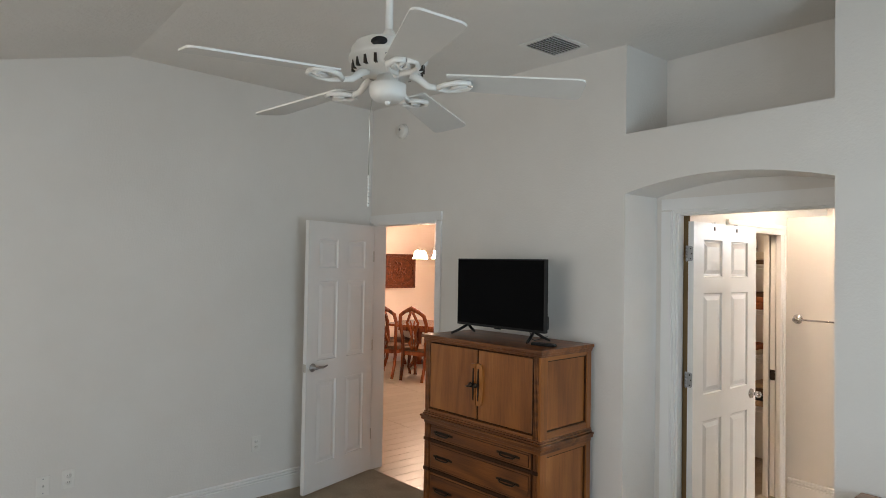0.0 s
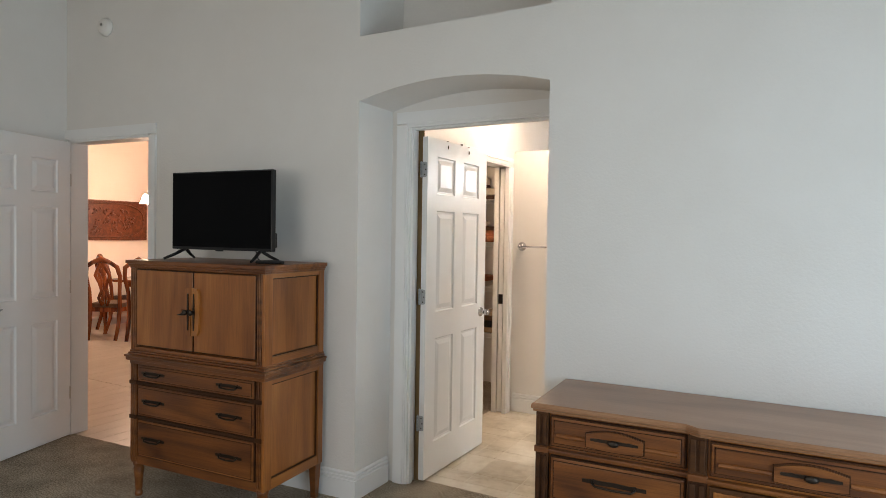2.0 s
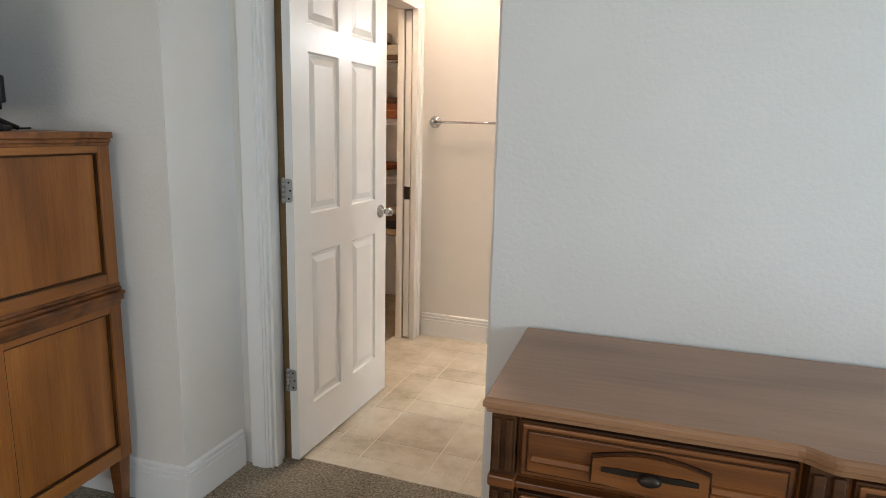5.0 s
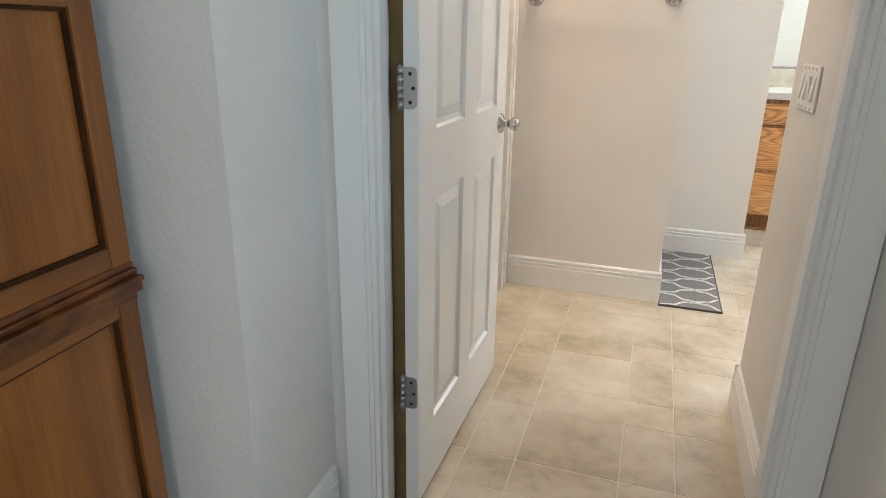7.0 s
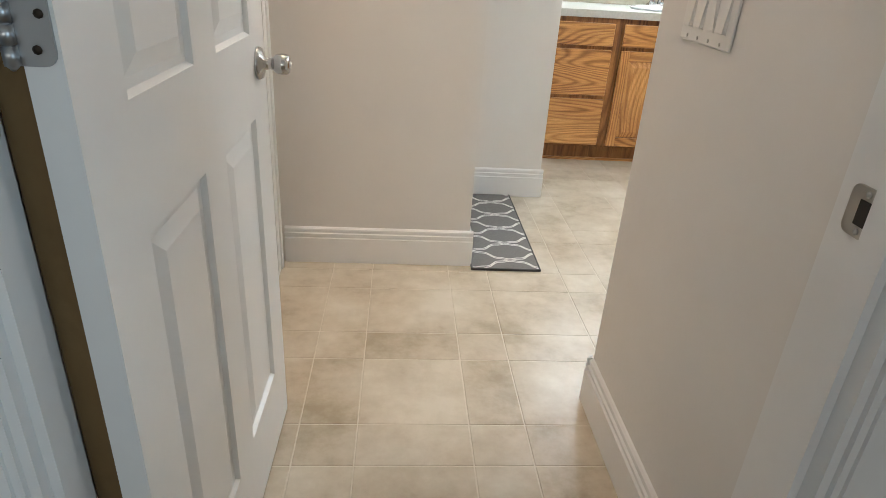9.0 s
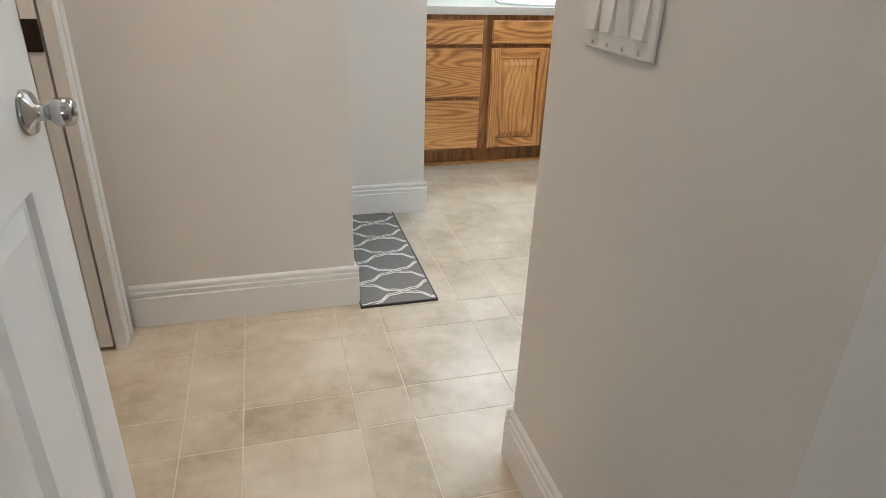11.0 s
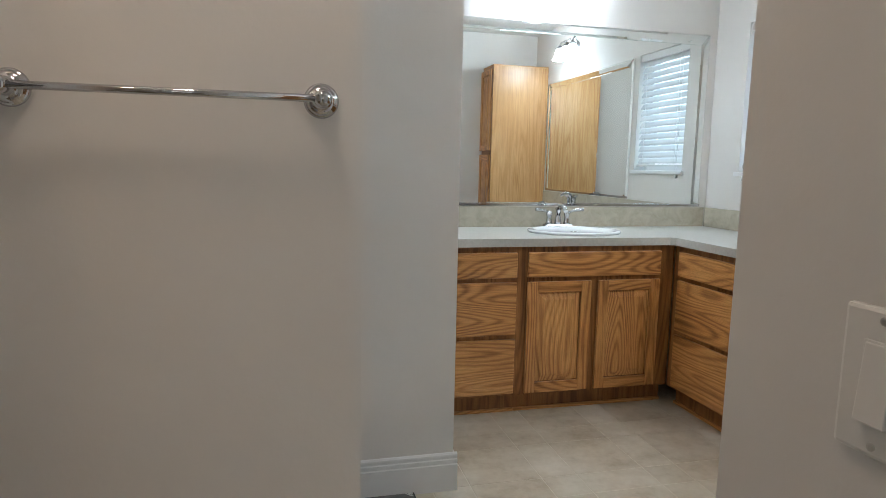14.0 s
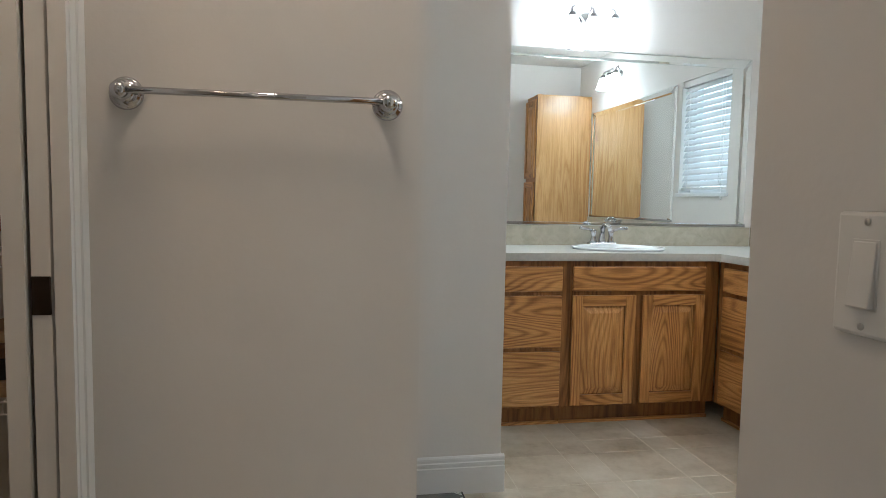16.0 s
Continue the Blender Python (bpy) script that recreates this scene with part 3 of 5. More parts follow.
def knob(parent, x, z, way, m):
    bm = bmesh.new()
    lathe(bm, [(0.0325, 0), (0.0325, 0.004), (0.029, 0.010), (0.013, 0.014), (0.011, 0.026), (0.014, 0.032), (0.0195, 0.038), (0.021, 0.048), (0.0195, 0.060), (0.015, 0.0635), (0.004, 0.064)], turned(x, way * 0.0175, z, -90 * way, 0, 0), 24)
    k = part("knob", bm, m, parent, "polished metal door knob")
    bm = bmesh.new()
    lathe(bm, [(0.006, 0.062), (0.006, 0.066), (0.002, 0.067)], turned(x, way * 0.0175, z, -90 * way, 0, 0), 12)
    part("lock_button", bm, STEEL, k)


def lever(parent, x, z, way, m, back):
    bm = bmesh.new()
    lathe(bm, [(0.032, 0), (0.032, 0.005), (0.026, 0.010), (0.012, 0.012), (0.011, 0.040), (0.013, 0.048), (0.004, 0.050)], turned(x, way * 0.0175, z, -90 * way, 0, 0), 20)
    k = part("rosette", bm, m, parent, "dark nickel lever handle")
    bm = bmesh.new()
    tube(bm, [(x, way * 0.062, z), (x - back * 0.03, way * 0.066, z + 0.003), (x - back * 0.07, way * 0.066, z - 0.002), (x - back * 0.10, way * 0.062, z + 0.004), (x - back * 0.12, way * 0.06, z + 0.009)], [0.010, 0.009, 0.008, 0.007, 0.005], 8)
    part("lever", bm, m, k)


# bathroom door, open along the closet wall. Local x runs along the leaf from the hinge, +y faces the closet.
door_2 = thing("door_2", "white six-panel bathroom door, open, with steel hinges", "door", turned(2.774, 0.402, 0.012, 0, 0, 89.4))
tagged(door_2, kind="structure")
part("leaf", leaf(0.79, 2.03), DOORW, door_2)
for z in (0.338, 1.088, 1.838):
    hinge(door_2, z, 1)
knob(door_2, 0.725, 0.93, -1, CHROME)
knob(door_2, 0.725, 0.93, 1, CHROME)
part("latch_plate", boxed(0.788, 0.792, -0.012, 0.012, 0.90, 0.957), NICKEL, door_2)
for x in (0.24, 0.52):
    bm = boxed(x - 0.005, x + 0.005, -0.0215, -0.0165, 1.985, 2.006, 0.001)
    box(bm, x - 0.005, x + 0.005, -0.0215, 0.0215, 2.0305, 2.033)
    part("hook_tab", bm, BRONZE, door_2, "small dark over-door hook tab")

door_1 = thing("door_1", "white six-panel bedroom door standing open", "door", WEST @ turned(D1L + 0.014, -0.024, 0.012, 0, 0, -77.0))
tagged(door_1, kind="structure")
part("leaf", leaf(0.755, 2.062), DOORW, door_1)
lever(door_1, 0.692, 0.945, 1, STEEL, 1)
lever(door_1, 0.692, 0.945, -1, STEEL, 1)
part("latch_plate", boxed(0.753, 0.757, -0.013, 0.013, 0.915, 0.975), NICKEL, door_1)
for z in (0.3, 1.05, 1.8):
    part("hinge", boxed(-0.004, 0.006, -0.022, 0.022, z - 0.045, z + 0.045, 0.002), NICKEL, door_1)

pocket = thing("door_3", "white pocket door slid back into the wall", "door", turned(0, 0, 0))
tagged(pocket, kind="structure")
part("leaf", boxed(2.560, 2.598, 1.972, 2.75, 0.012, 2.02, 0.002), TRIM, pocket)
part("edge_pull", boxed(2.5605, 2.5975, 1.9690, 1.976, 0.905, 0.985, 0.002), BRONZE, pocket, "dark bronze edge pull")

strike = thing("strike_plate", "nickel strike plate let into the door jamb", "strike plate", turned(DR - 0.012, 0.408, 0.94))
bm = bmesh.new()
prism(bm, arc(0.016, 0.018, 0.010, 0.010, 0, 90, 4) + arc(-0.016, 0.018, 0.010, 0.010, 90, 180, 4) + arc(-0.016, -0.018, 0.010, 0.010, 180, 270, 4) + arc(0.016, -0.018, 0.010, 0.010, 270, 360, 4), -0.003, 0.0, "x")
part("plate", bm, NICKEL, strike)
part("latch_hole", boxed(-0.0045, -0.002, -0.010, 0.008, -0.014, 0.014), DARKGAP, strike)
for b in (-0.021, 0.021):
    bm = bmesh.new()
    lathe(bm, [(0.004, 0), (0.004, 0.001), (0.001, 0.0014)], turned(-0.003, 0, b, 0, -90, 0), 8)
    part("screw", bm, STEEL, strike)

# ---- bedroom things ----


def pull(parent, x, y, z, half=0.075, bail=True):
    """Dark bronze drawer pull: long pointed back plate and a hanging bail."""
    bm = bmesh.new()
    e = 0.0055 if not bail else 0.0075
    prism(bm, [(x - half, z + e * 0.8), (x - half * 0.72, z + e), (x - half * 0.66, z + e * 1.35), (x - half * 0.5, z + e), (x, z + e * 1.25), (x + half * 0.5, z + e), (x + half * 0.66, z + e * 1.35), (x + half * 0.72, z + e), (x + half, z + e * 0.8), (x + half, z - e * 0.8), (x + half * 0.5, z - e), (x, z - e * 0.8), (x - half * 0.5, z - e), (x - half, z - e * 0.8)], y - 0.004, y)
    p = part("pull", bm, BRONZE, parent, "dark bronze bail pull")
    if bail:
        bm = bmesh.new()
        tube(bm, [(x - half * 0.66, y - 0.004, z), (x - half * 0.66, y - 0.014, z - 0.002), (x - half * 0.56, y - 0.018, z - 0.010), (x, y - 0.019, z - 0.013), (x + half * 0.56, y - 0.018, z - 0.010), (x + half * 0.66, y - 0.014, z - 0.002), (x + half * 0.66, y - 0.004, z)], 0.0048, 6)
        part("bail", bm, BRONZE, p)
    else:
        bm = bmesh.new()
        lathe(bm, [(0.006, 0), (0.006, 0.008), (0.012, 0.011), (0.014, 0.016), (0.010, 0.021), (0.003, 0.022)], turned(x, y - 0.003, z, 90, 0, 0) @ Matrix.Diagonal((1.5, 0.85, 1, 1)), 14)
        part("knob", bm, BRONZE, p)
    return p


def drawer(parent, x0, x1, z0, z1, y, m=None):
    """Drawer front with a cut moulding round a flat field, standing proud of y."""
    m = m or WALNUT_H
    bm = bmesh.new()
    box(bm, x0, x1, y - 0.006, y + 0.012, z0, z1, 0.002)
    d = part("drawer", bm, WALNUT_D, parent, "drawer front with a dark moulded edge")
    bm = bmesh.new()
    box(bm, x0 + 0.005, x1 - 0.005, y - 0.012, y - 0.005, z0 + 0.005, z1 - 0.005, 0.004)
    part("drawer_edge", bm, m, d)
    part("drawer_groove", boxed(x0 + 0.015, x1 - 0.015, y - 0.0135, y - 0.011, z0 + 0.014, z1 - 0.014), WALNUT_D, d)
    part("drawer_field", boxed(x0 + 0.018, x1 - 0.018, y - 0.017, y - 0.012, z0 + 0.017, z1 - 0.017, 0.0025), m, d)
    return d


def turned_leg(parent, x, y, h, m):
    bm = bmesh.new()
    prof = [(0.017, 0.0), (0.021, 0.004), (0.021, 0.022), (0.015, 0.030), (0.019, 0.040), (0.024, h * 0.55), (0.029, h * 0.80), (0.024, h * 0.86), (0.031, h * 0.90), (0.031, h)]
    lathe(bm, prof, turned(x, y, 0), 10)
    part("leg", bm, m, parent)


def square_leg(parent, x, y, h, m):
    bm = bmesh.new()
    lo = [bm.verts.new((x + a * 0.015, y + b * 0.015, 0)) for a, b in ((-1, -1), (1, -1), (1, 1), (-1, 1))]
    hi = [bm.verts.new((x + a * 0.024, y + b * 0.024, h)) for a, b in ((-1, -1), (1, -1), (1, 1), (-1, 1))]
    bm.faces.new(lo[::-1])
    bm.faces.new(hi)
    for i in range(4):
        bm.faces.new((lo[i], lo[(i + 1) % 4], hi[(i + 1) % 4], hi[i]))
    part("leg", bm, m, parent)


def moulding(bm, x0, x1, y0, y1, steps, back):
    """A moulded slab: layers of (z0, z1, overhang) on three sides."""
    for z0, z1, o in steps:
        box(bm, x0 - o, x1 + o, y0 - o, back, z0, z1, min(0.003, (z1 - z0) / 4))


def armoire():
    a = thing("armoire", "walnut-brown two-stage armoire chest with bronze pulls", "armoire", WEST)
    x0, x1, yf, yb = 1.465, 2.396, -0.512, -0.036
    # lower stage
    part("lower_carcase", boxed(x0, x1 - 0.012, yf + 0.014, yb, 0.20, 0.75), WALNUT_V, a)
    part("upper_carcase", boxed(x0, x1 - 0.012, yf + 0.014, yb, 0.80, 1.27), WALNUT_V, a)
    # side frame: posts and rails round two sunk panels
    for z0, z1 in ((0.19, 0.76), (0.80, 1.285)):
        for y0, y1 in ((yf - 0.004, yf + 0.055), (yb - 0.045, yb)):
            part("post", boxed(x1 - 0.013, x1 + 0.004, y0, y1, z0, z1, 0.002), WALNUT_V, a)
        part("side_rail", boxed(x1 - 0.013, x1 + 0.002, yf + 0.055, yb - 0.045, z1 - 0.045, z1, 0.002), WALNUT_Y, a)
        part("side_rail", boxed(x1 - 0.013, x1 + 0.002, yf + 0.055, yb - 0.045, z0, z0 + 0.05, 0.002), WALNUT_Y, a)
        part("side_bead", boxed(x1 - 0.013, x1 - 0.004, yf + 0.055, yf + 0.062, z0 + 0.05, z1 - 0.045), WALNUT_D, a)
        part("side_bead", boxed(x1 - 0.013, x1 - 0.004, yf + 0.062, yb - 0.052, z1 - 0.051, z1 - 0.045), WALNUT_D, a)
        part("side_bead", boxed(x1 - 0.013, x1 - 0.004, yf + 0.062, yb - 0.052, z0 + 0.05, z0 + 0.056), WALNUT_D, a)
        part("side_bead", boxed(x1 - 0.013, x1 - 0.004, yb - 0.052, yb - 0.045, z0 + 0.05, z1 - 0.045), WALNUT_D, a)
    # reeded front posts
    for xa, xb in ((x0 - 0.004, x0 + 0.042), (x1 - 0.046, x1 - 0.013)):
        for z0, z1 in ((0.19, 0.76), (0.80, 1.285)):
            bm = bmesh.new()
            box(bm, xa, xb, yf, yf + 0.03, z0, z1, 0.002)
            w = (xb - xa) / 3
            for k in range(3):
                box(bm, xa + k * w + 0.003, xa + (k + 1) * w - 0.003, yf - 0.006, yf, z0 + 0.015, z1 - 0.015, 0.002)
            part("front_post", bm, WALNUT_H, a)
        for z in (0.635, 0.445):
            part("post_band", boxed(xa - 0.003, xb + 0.003, yf - 0.010, yf, z - 0.011, z + 0.011, 0.003), WALNUT_D, a)
    bm = bmesh.new()
    moulding(bm, x0, x1, yf, yb, [(0.736, 0.757, 0.007), (0.757, 0.776, 0.022), (0.776, 0.788, 0.028), (0.788, 0.800, 0.014), (0.800, 0.812, 0.0075)], yb)
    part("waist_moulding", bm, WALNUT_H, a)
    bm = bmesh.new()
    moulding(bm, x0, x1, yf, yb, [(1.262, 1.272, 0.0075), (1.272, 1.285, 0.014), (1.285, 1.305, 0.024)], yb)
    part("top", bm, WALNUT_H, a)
    # drawers
    dx0, dx1 = x0 + 0.050, x1 - 0.055
    for z0, z1 in ((0.642, 0.738), (0.452, 0.625), (0.232, 0.435)):
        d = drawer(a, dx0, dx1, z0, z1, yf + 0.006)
        zc = (z0 + z1) / 2 + 0.005
        pull(d, dx0 + 0.13, yf - 0.010, zc, 0.085)
        pull(d, dx1 - 0.16, yf - 0.010, zc, 0.085)
    for z in (0.634, 0.444):
        part("drawer_rail", boxed(x0 + 0.04, x1 - 0.05, yf - 0.004, yf + 0.02, z - 0.007, z + 0.007, 0.002), WALNUT_D, a)
    part("apron", boxed(x0 + 0.04, x1 - 0.04, yf, yf + 0.022, 0.185, 0.230, 0.004), WALNUT_H, a)
    # cupboard doors
    mid = (x0 + x1) / 2
    for xa, xb, s in ((x0 + 0.046, mid - 0.002, 1), (mid + 0.002, x1 - 0.050, -1)):
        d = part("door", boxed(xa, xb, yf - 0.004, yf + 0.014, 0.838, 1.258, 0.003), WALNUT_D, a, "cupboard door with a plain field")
        part("door_field", boxed(xa + 0.005, xb - 0.003, yf - 0.009, yf - 0.003, 0.844, 1.252, 0.003), WALNUT_V, d)
        # carved plaque where the doors meet
        edge = mid - 0.003 if s == 1 else mid + 0.003
        o = [(edge, 0.925), (edge, 1.175)] + [(edge - s * q, z) for q, z in ((0.036, 1.170), (0.045, 1.150), (0.052, 1.06), (0.052, 1.04), (0.045, 0.95), (0.036, 0.93))]
        bm = bmesh.new()
        prism(bm, o, yf - 0.022, yf - 0.009)
        pl = part("plaque", bm, WALNUT_V, d, "raised carved plaque")
        bm = bmesh.new()
        prism(bm, [(edge - s * 0.020, 0.955), (edge - s * 0.014, 0.955), (edge - s * 0.011, 1.05), (edge - s * 0.014, 1.145), (edge - s * 0.020, 1.145), (edge - s * 0.024, 1.05)], yf - 0.026, yf - 0.022)
        part("plaque_strip", bm, BRONZE, pl)
        bm = bmesh.new()
        lathe(bm, [(0.006, 0), (0.006, 0.012), (0.014, 0.016), (0.015, 0.024), (0.010, 0.029), (0.002, 0.030)], turned(edge - s * 0.017, yf - 0.026, 1.05, 90, 0, 0), 12)
        part("knob", bm, BRONZE, pl)
    bm = bmesh.new()
    tube(bm, [(mid - 0.012, yf - 0.050, 1.046), (mid - 0.035, yf - 0.054, 1.040), (mid - 0.062, yf - 0.050, 1.036)], [0.007, 0.006, 0.003], 8)
    part("latch_key", bm, BRONZE, a)
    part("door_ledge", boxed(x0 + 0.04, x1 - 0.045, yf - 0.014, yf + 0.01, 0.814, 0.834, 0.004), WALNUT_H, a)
    for lx in (x0 + 0.030, x1 - 0.025):
        turned_leg(a, lx, yf + 0.025, 0.195, WALNUT_H)
        square_leg(a, lx, yb - 0.030, 0.20, WALNUT_H)
    return a


armoire()


def television():
    tv = thing("television", "black flat-screen television on splayed black feet", "television", turned(1.897, -0.322, 1.3055, 0, 0, 4.0))
    w, z0, z1 = 0.365, 0.058, 0.495
    bm = bmesh.new()
    box(bm, -w, w, -0.012, 0.020, z0, z1, 0.004)
    box(bm, -0.26, 0.26, 0.020, 0.055, z0 + 0.03, z1 - 0.16, 0.012)
    box(bm, 0.30, w - 0.005, 0.020, 0.04, z0 + 0.02, z0 + 0.10, 0.006)
    part("housing", bm, BLACKP, tv)
    part("screen", boxed(-w + 0.008, w - 0.008, -0.0145, -0.0115, z0 + 0.016, z1 - 0.008), SCREEN, tv, "glossy black switched-off screen")
    part("badge_bar", boxed(-0.028, 0.028, -0.017, -0.0120, z0 - 0.006, z0 + 0.006, 0.002), BLACKP, tv)
    for s in (-1, 1):
        bm = bmesh.new()
        tube(bm, [(s * 0.275, 0.005, z0 + 0.004), (s * 0.295, -0.055, 0.030), (s * 0.315, -0.112, 0.006)], [0.010, 0.009, 0.007], 8)
        tube(bm, [(s * 0.275, 0.005, z0 + 0.004), (s * 0.295, 0.055, 0.030), (s * 0.315, 0.105, 0.006)], [0.010, 0.009, 0.007], 8)
        part("foot", bm, BLACKP, tv)
    return tv


television()
rem = thing("streaming_box", "small black remote lying on the armoire top", "remote control", turned(2.325, -0.385, 1.3055, 0, 0, 12))
part("case", boxed(-0.075, 0.075, -0.02, 0.02, 0, 0.016, 0.006), BLACKP, rem)
part("button_pad", boxed(-0.03, 0.06, -0.011, 0.011, 0.016, 0.0185, 0.001), mat("grey_rubber", (0.05, 0.05, 0.05), 0.7), rem)
cable = thing("power_cable", "thin black cable hanging behind the television", "cable", turned(0, 0, 0))
bm = bmesh.new()
tube(bm, [(2.10, -0.275, 1.40), (2.13, -0.29, 1.36), (2.155, -0.30, 1.322), (2.15, -0.27, 1.310), (2.10, -0.16, 1.309), (2.05, -0.04, 1.309)], 0.003, 6)
part("cord", bm, BLACKP, cable)


def dresser():
    d = thing("dresser", "long walnut-brown dresser with moulded drawers and bronze pulls", "dresser", EAST)
    x0, x1, yb = 3.795, 5.62, -0.018
    side, mid = -0.470, -0.500     # front planes of the ends and of the middle
    xa, xb = 4.375, 5.040          # middle stretch
    bm = bmesh.new()
    prism(bm, [(x0, yb), (x0, side + 0.02), (xa, side + 0.02), (xa, mid + 0.02), (xb, mid + 0.02), (xb, side + 0.02), (x1, side + 0.02), (x1, yb)], 0.10, 0.795, "z")
    part("body", bm, WALNUT_V, d)

    def outline(o):
        c = [(x0 - o, yb), (x0 - o, side - o)]
        for u in range(7):
            s = u / 6
            c.append((xa - 0.05 + 0.06 * s, side - o + (mid - side) * (3 * s * s - 2 * s ** 3)))
        for u in range(7):
            s = u / 6
            c.append((xb - 0.01 + 0.06 * s, mid - o + (side - mid) * (3 * s * s - 2 * s ** 3)))
        return c + [(x1 + o, side - o), (x1 + o, yb)]
    bm = bmesh.new()
    rings = [[bm.verts.new((x, y, z)) for x, y in outline(o)] for z, o in ((0.795, 0.012), (0.804, 0.014), (0.808, 0.020), (0.818, 0.020), (0.824, 0.017), (0.827, 0.013))]
    bm.faces.new(rings[0][::-1])
    bm.faces.new(rings[-1])
    for low, upp in zip(rings, rings[1:]):
        for i in range(len(low)):
            j = (i + 1) % len(low)
            bm.faces.new((low[i], low[j], upp[j], upp[i]))
    bmesh.ops.recalc_face_normals(bm, faces=bm.faces)
    part("top", bm, TOPWOOD_SHEEN, d, "greyish-brown top with sky sheen in its colour")
    posts = [(x0 - 0.004, x0 + 0.045, side), (xa - 0.030, xa + 0.030, mid + 0.010), (xb - 0.030, xb + 0.030, mid + 0.010), (x1 - 0.045, x1 + 0.004, side)]
    for pa, pb, yf in posts:
        for z0, z1 in ((0.10, 0.64), (0.66, 0.795)):
            bm = bmesh.new()
            box(bm, pa, pb, yf - 0.002, yf + 0.04, z0, z1, 0.002)
            w = (pb - pa) / 2
            for k in range(2):
                box(bm, pa + k * w + 0.005, pa + (k + 1) * w - 0.005, yf - 0.010, yf - 0.002, z0 + 0.012, z1 - 0.012, 0.003)
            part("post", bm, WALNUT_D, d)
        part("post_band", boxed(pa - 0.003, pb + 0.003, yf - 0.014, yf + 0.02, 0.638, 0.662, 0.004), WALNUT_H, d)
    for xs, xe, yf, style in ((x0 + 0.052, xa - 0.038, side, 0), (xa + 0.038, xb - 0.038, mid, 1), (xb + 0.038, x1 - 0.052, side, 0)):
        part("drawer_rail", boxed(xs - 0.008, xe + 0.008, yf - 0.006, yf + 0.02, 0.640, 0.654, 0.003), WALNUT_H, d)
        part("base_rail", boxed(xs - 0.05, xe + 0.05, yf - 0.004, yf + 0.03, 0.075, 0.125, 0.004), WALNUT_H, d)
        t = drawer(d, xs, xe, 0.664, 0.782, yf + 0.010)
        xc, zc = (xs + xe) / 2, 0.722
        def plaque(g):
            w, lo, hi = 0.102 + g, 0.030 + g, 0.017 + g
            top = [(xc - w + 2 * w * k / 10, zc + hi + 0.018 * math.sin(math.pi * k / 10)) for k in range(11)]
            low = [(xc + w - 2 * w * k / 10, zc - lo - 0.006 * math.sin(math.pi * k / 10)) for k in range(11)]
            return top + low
        # slightly larger dark plate paints the edge shade round the plaque
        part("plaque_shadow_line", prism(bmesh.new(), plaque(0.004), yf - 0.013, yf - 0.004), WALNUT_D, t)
        bm = bmesh.new()
        prism(bm, plaque(0.0), yf - 0.020, yf - 0.004)
        p = part("plaque", bm, WALNUT_H, t, "carved plaque behind the pull")
        for u, v in ((xs + 0.028, xc - 0.107), (xc + 0.107, xe - 0.028)):
            part("drawer_rib", prism(bmesh.new(), [(yf - 0.004, zc - 0.020), (yf - 0.013, zc - 0.018), (yf - 0.018, zc - 0.012), (yf - 0.013, zc - 0.004), (yf - 0.004, zc - 0.001)], u, v, "x"), WALNUT_H, t)
        pull(t, xc, yf - 0.020, zc, 0.085, False)
        if style == 0:
            for z0, z1 in ((0.455, 0.628), (0.27, 0.44), (0.135, 0.255)):
                q = drawer(d, xs, xe, z0, z1, yf + 0.010)
                pull(q, xc, yf - 0.008, (z0 + z1) / 2 + 0.02, 0.115)
                part("drawer_rail", boxed(xs - 0.008, xe + 0.008, yf - 0.004, yf + 0.02, z0 - 0.014, z0 - 0.002, 0.002), WALNUT_H, d)
        else:
            for u, v in ((xs, (xs + xe) / 2 - 0.002), ((xs + xe) / 2 + 0.002, xe)):
                q = part("door", boxed(u, v, yf - 0.004, yf + 0.014, 0.135, 0.630, 0.003), WALNUT_D, d, "cupboard door")
                part("door_field", boxed(u + 0.014, v - 0.014, yf - 0.010, yf - 0.003, 0.150, 0.616, 0.003), WALNUT_V, q)
    for lx in (x0 + 0.03, xa, xb, x1 - 0.03):
        turned_leg(d, lx, side + 0.035, 0.10, WALNUT_V)
    for lx in (x0 + 0.03, x1 - 0.03):
        square_leg(d, lx, yb - 0.03, 0.10, WALNUT_V)
    return d


dresser()


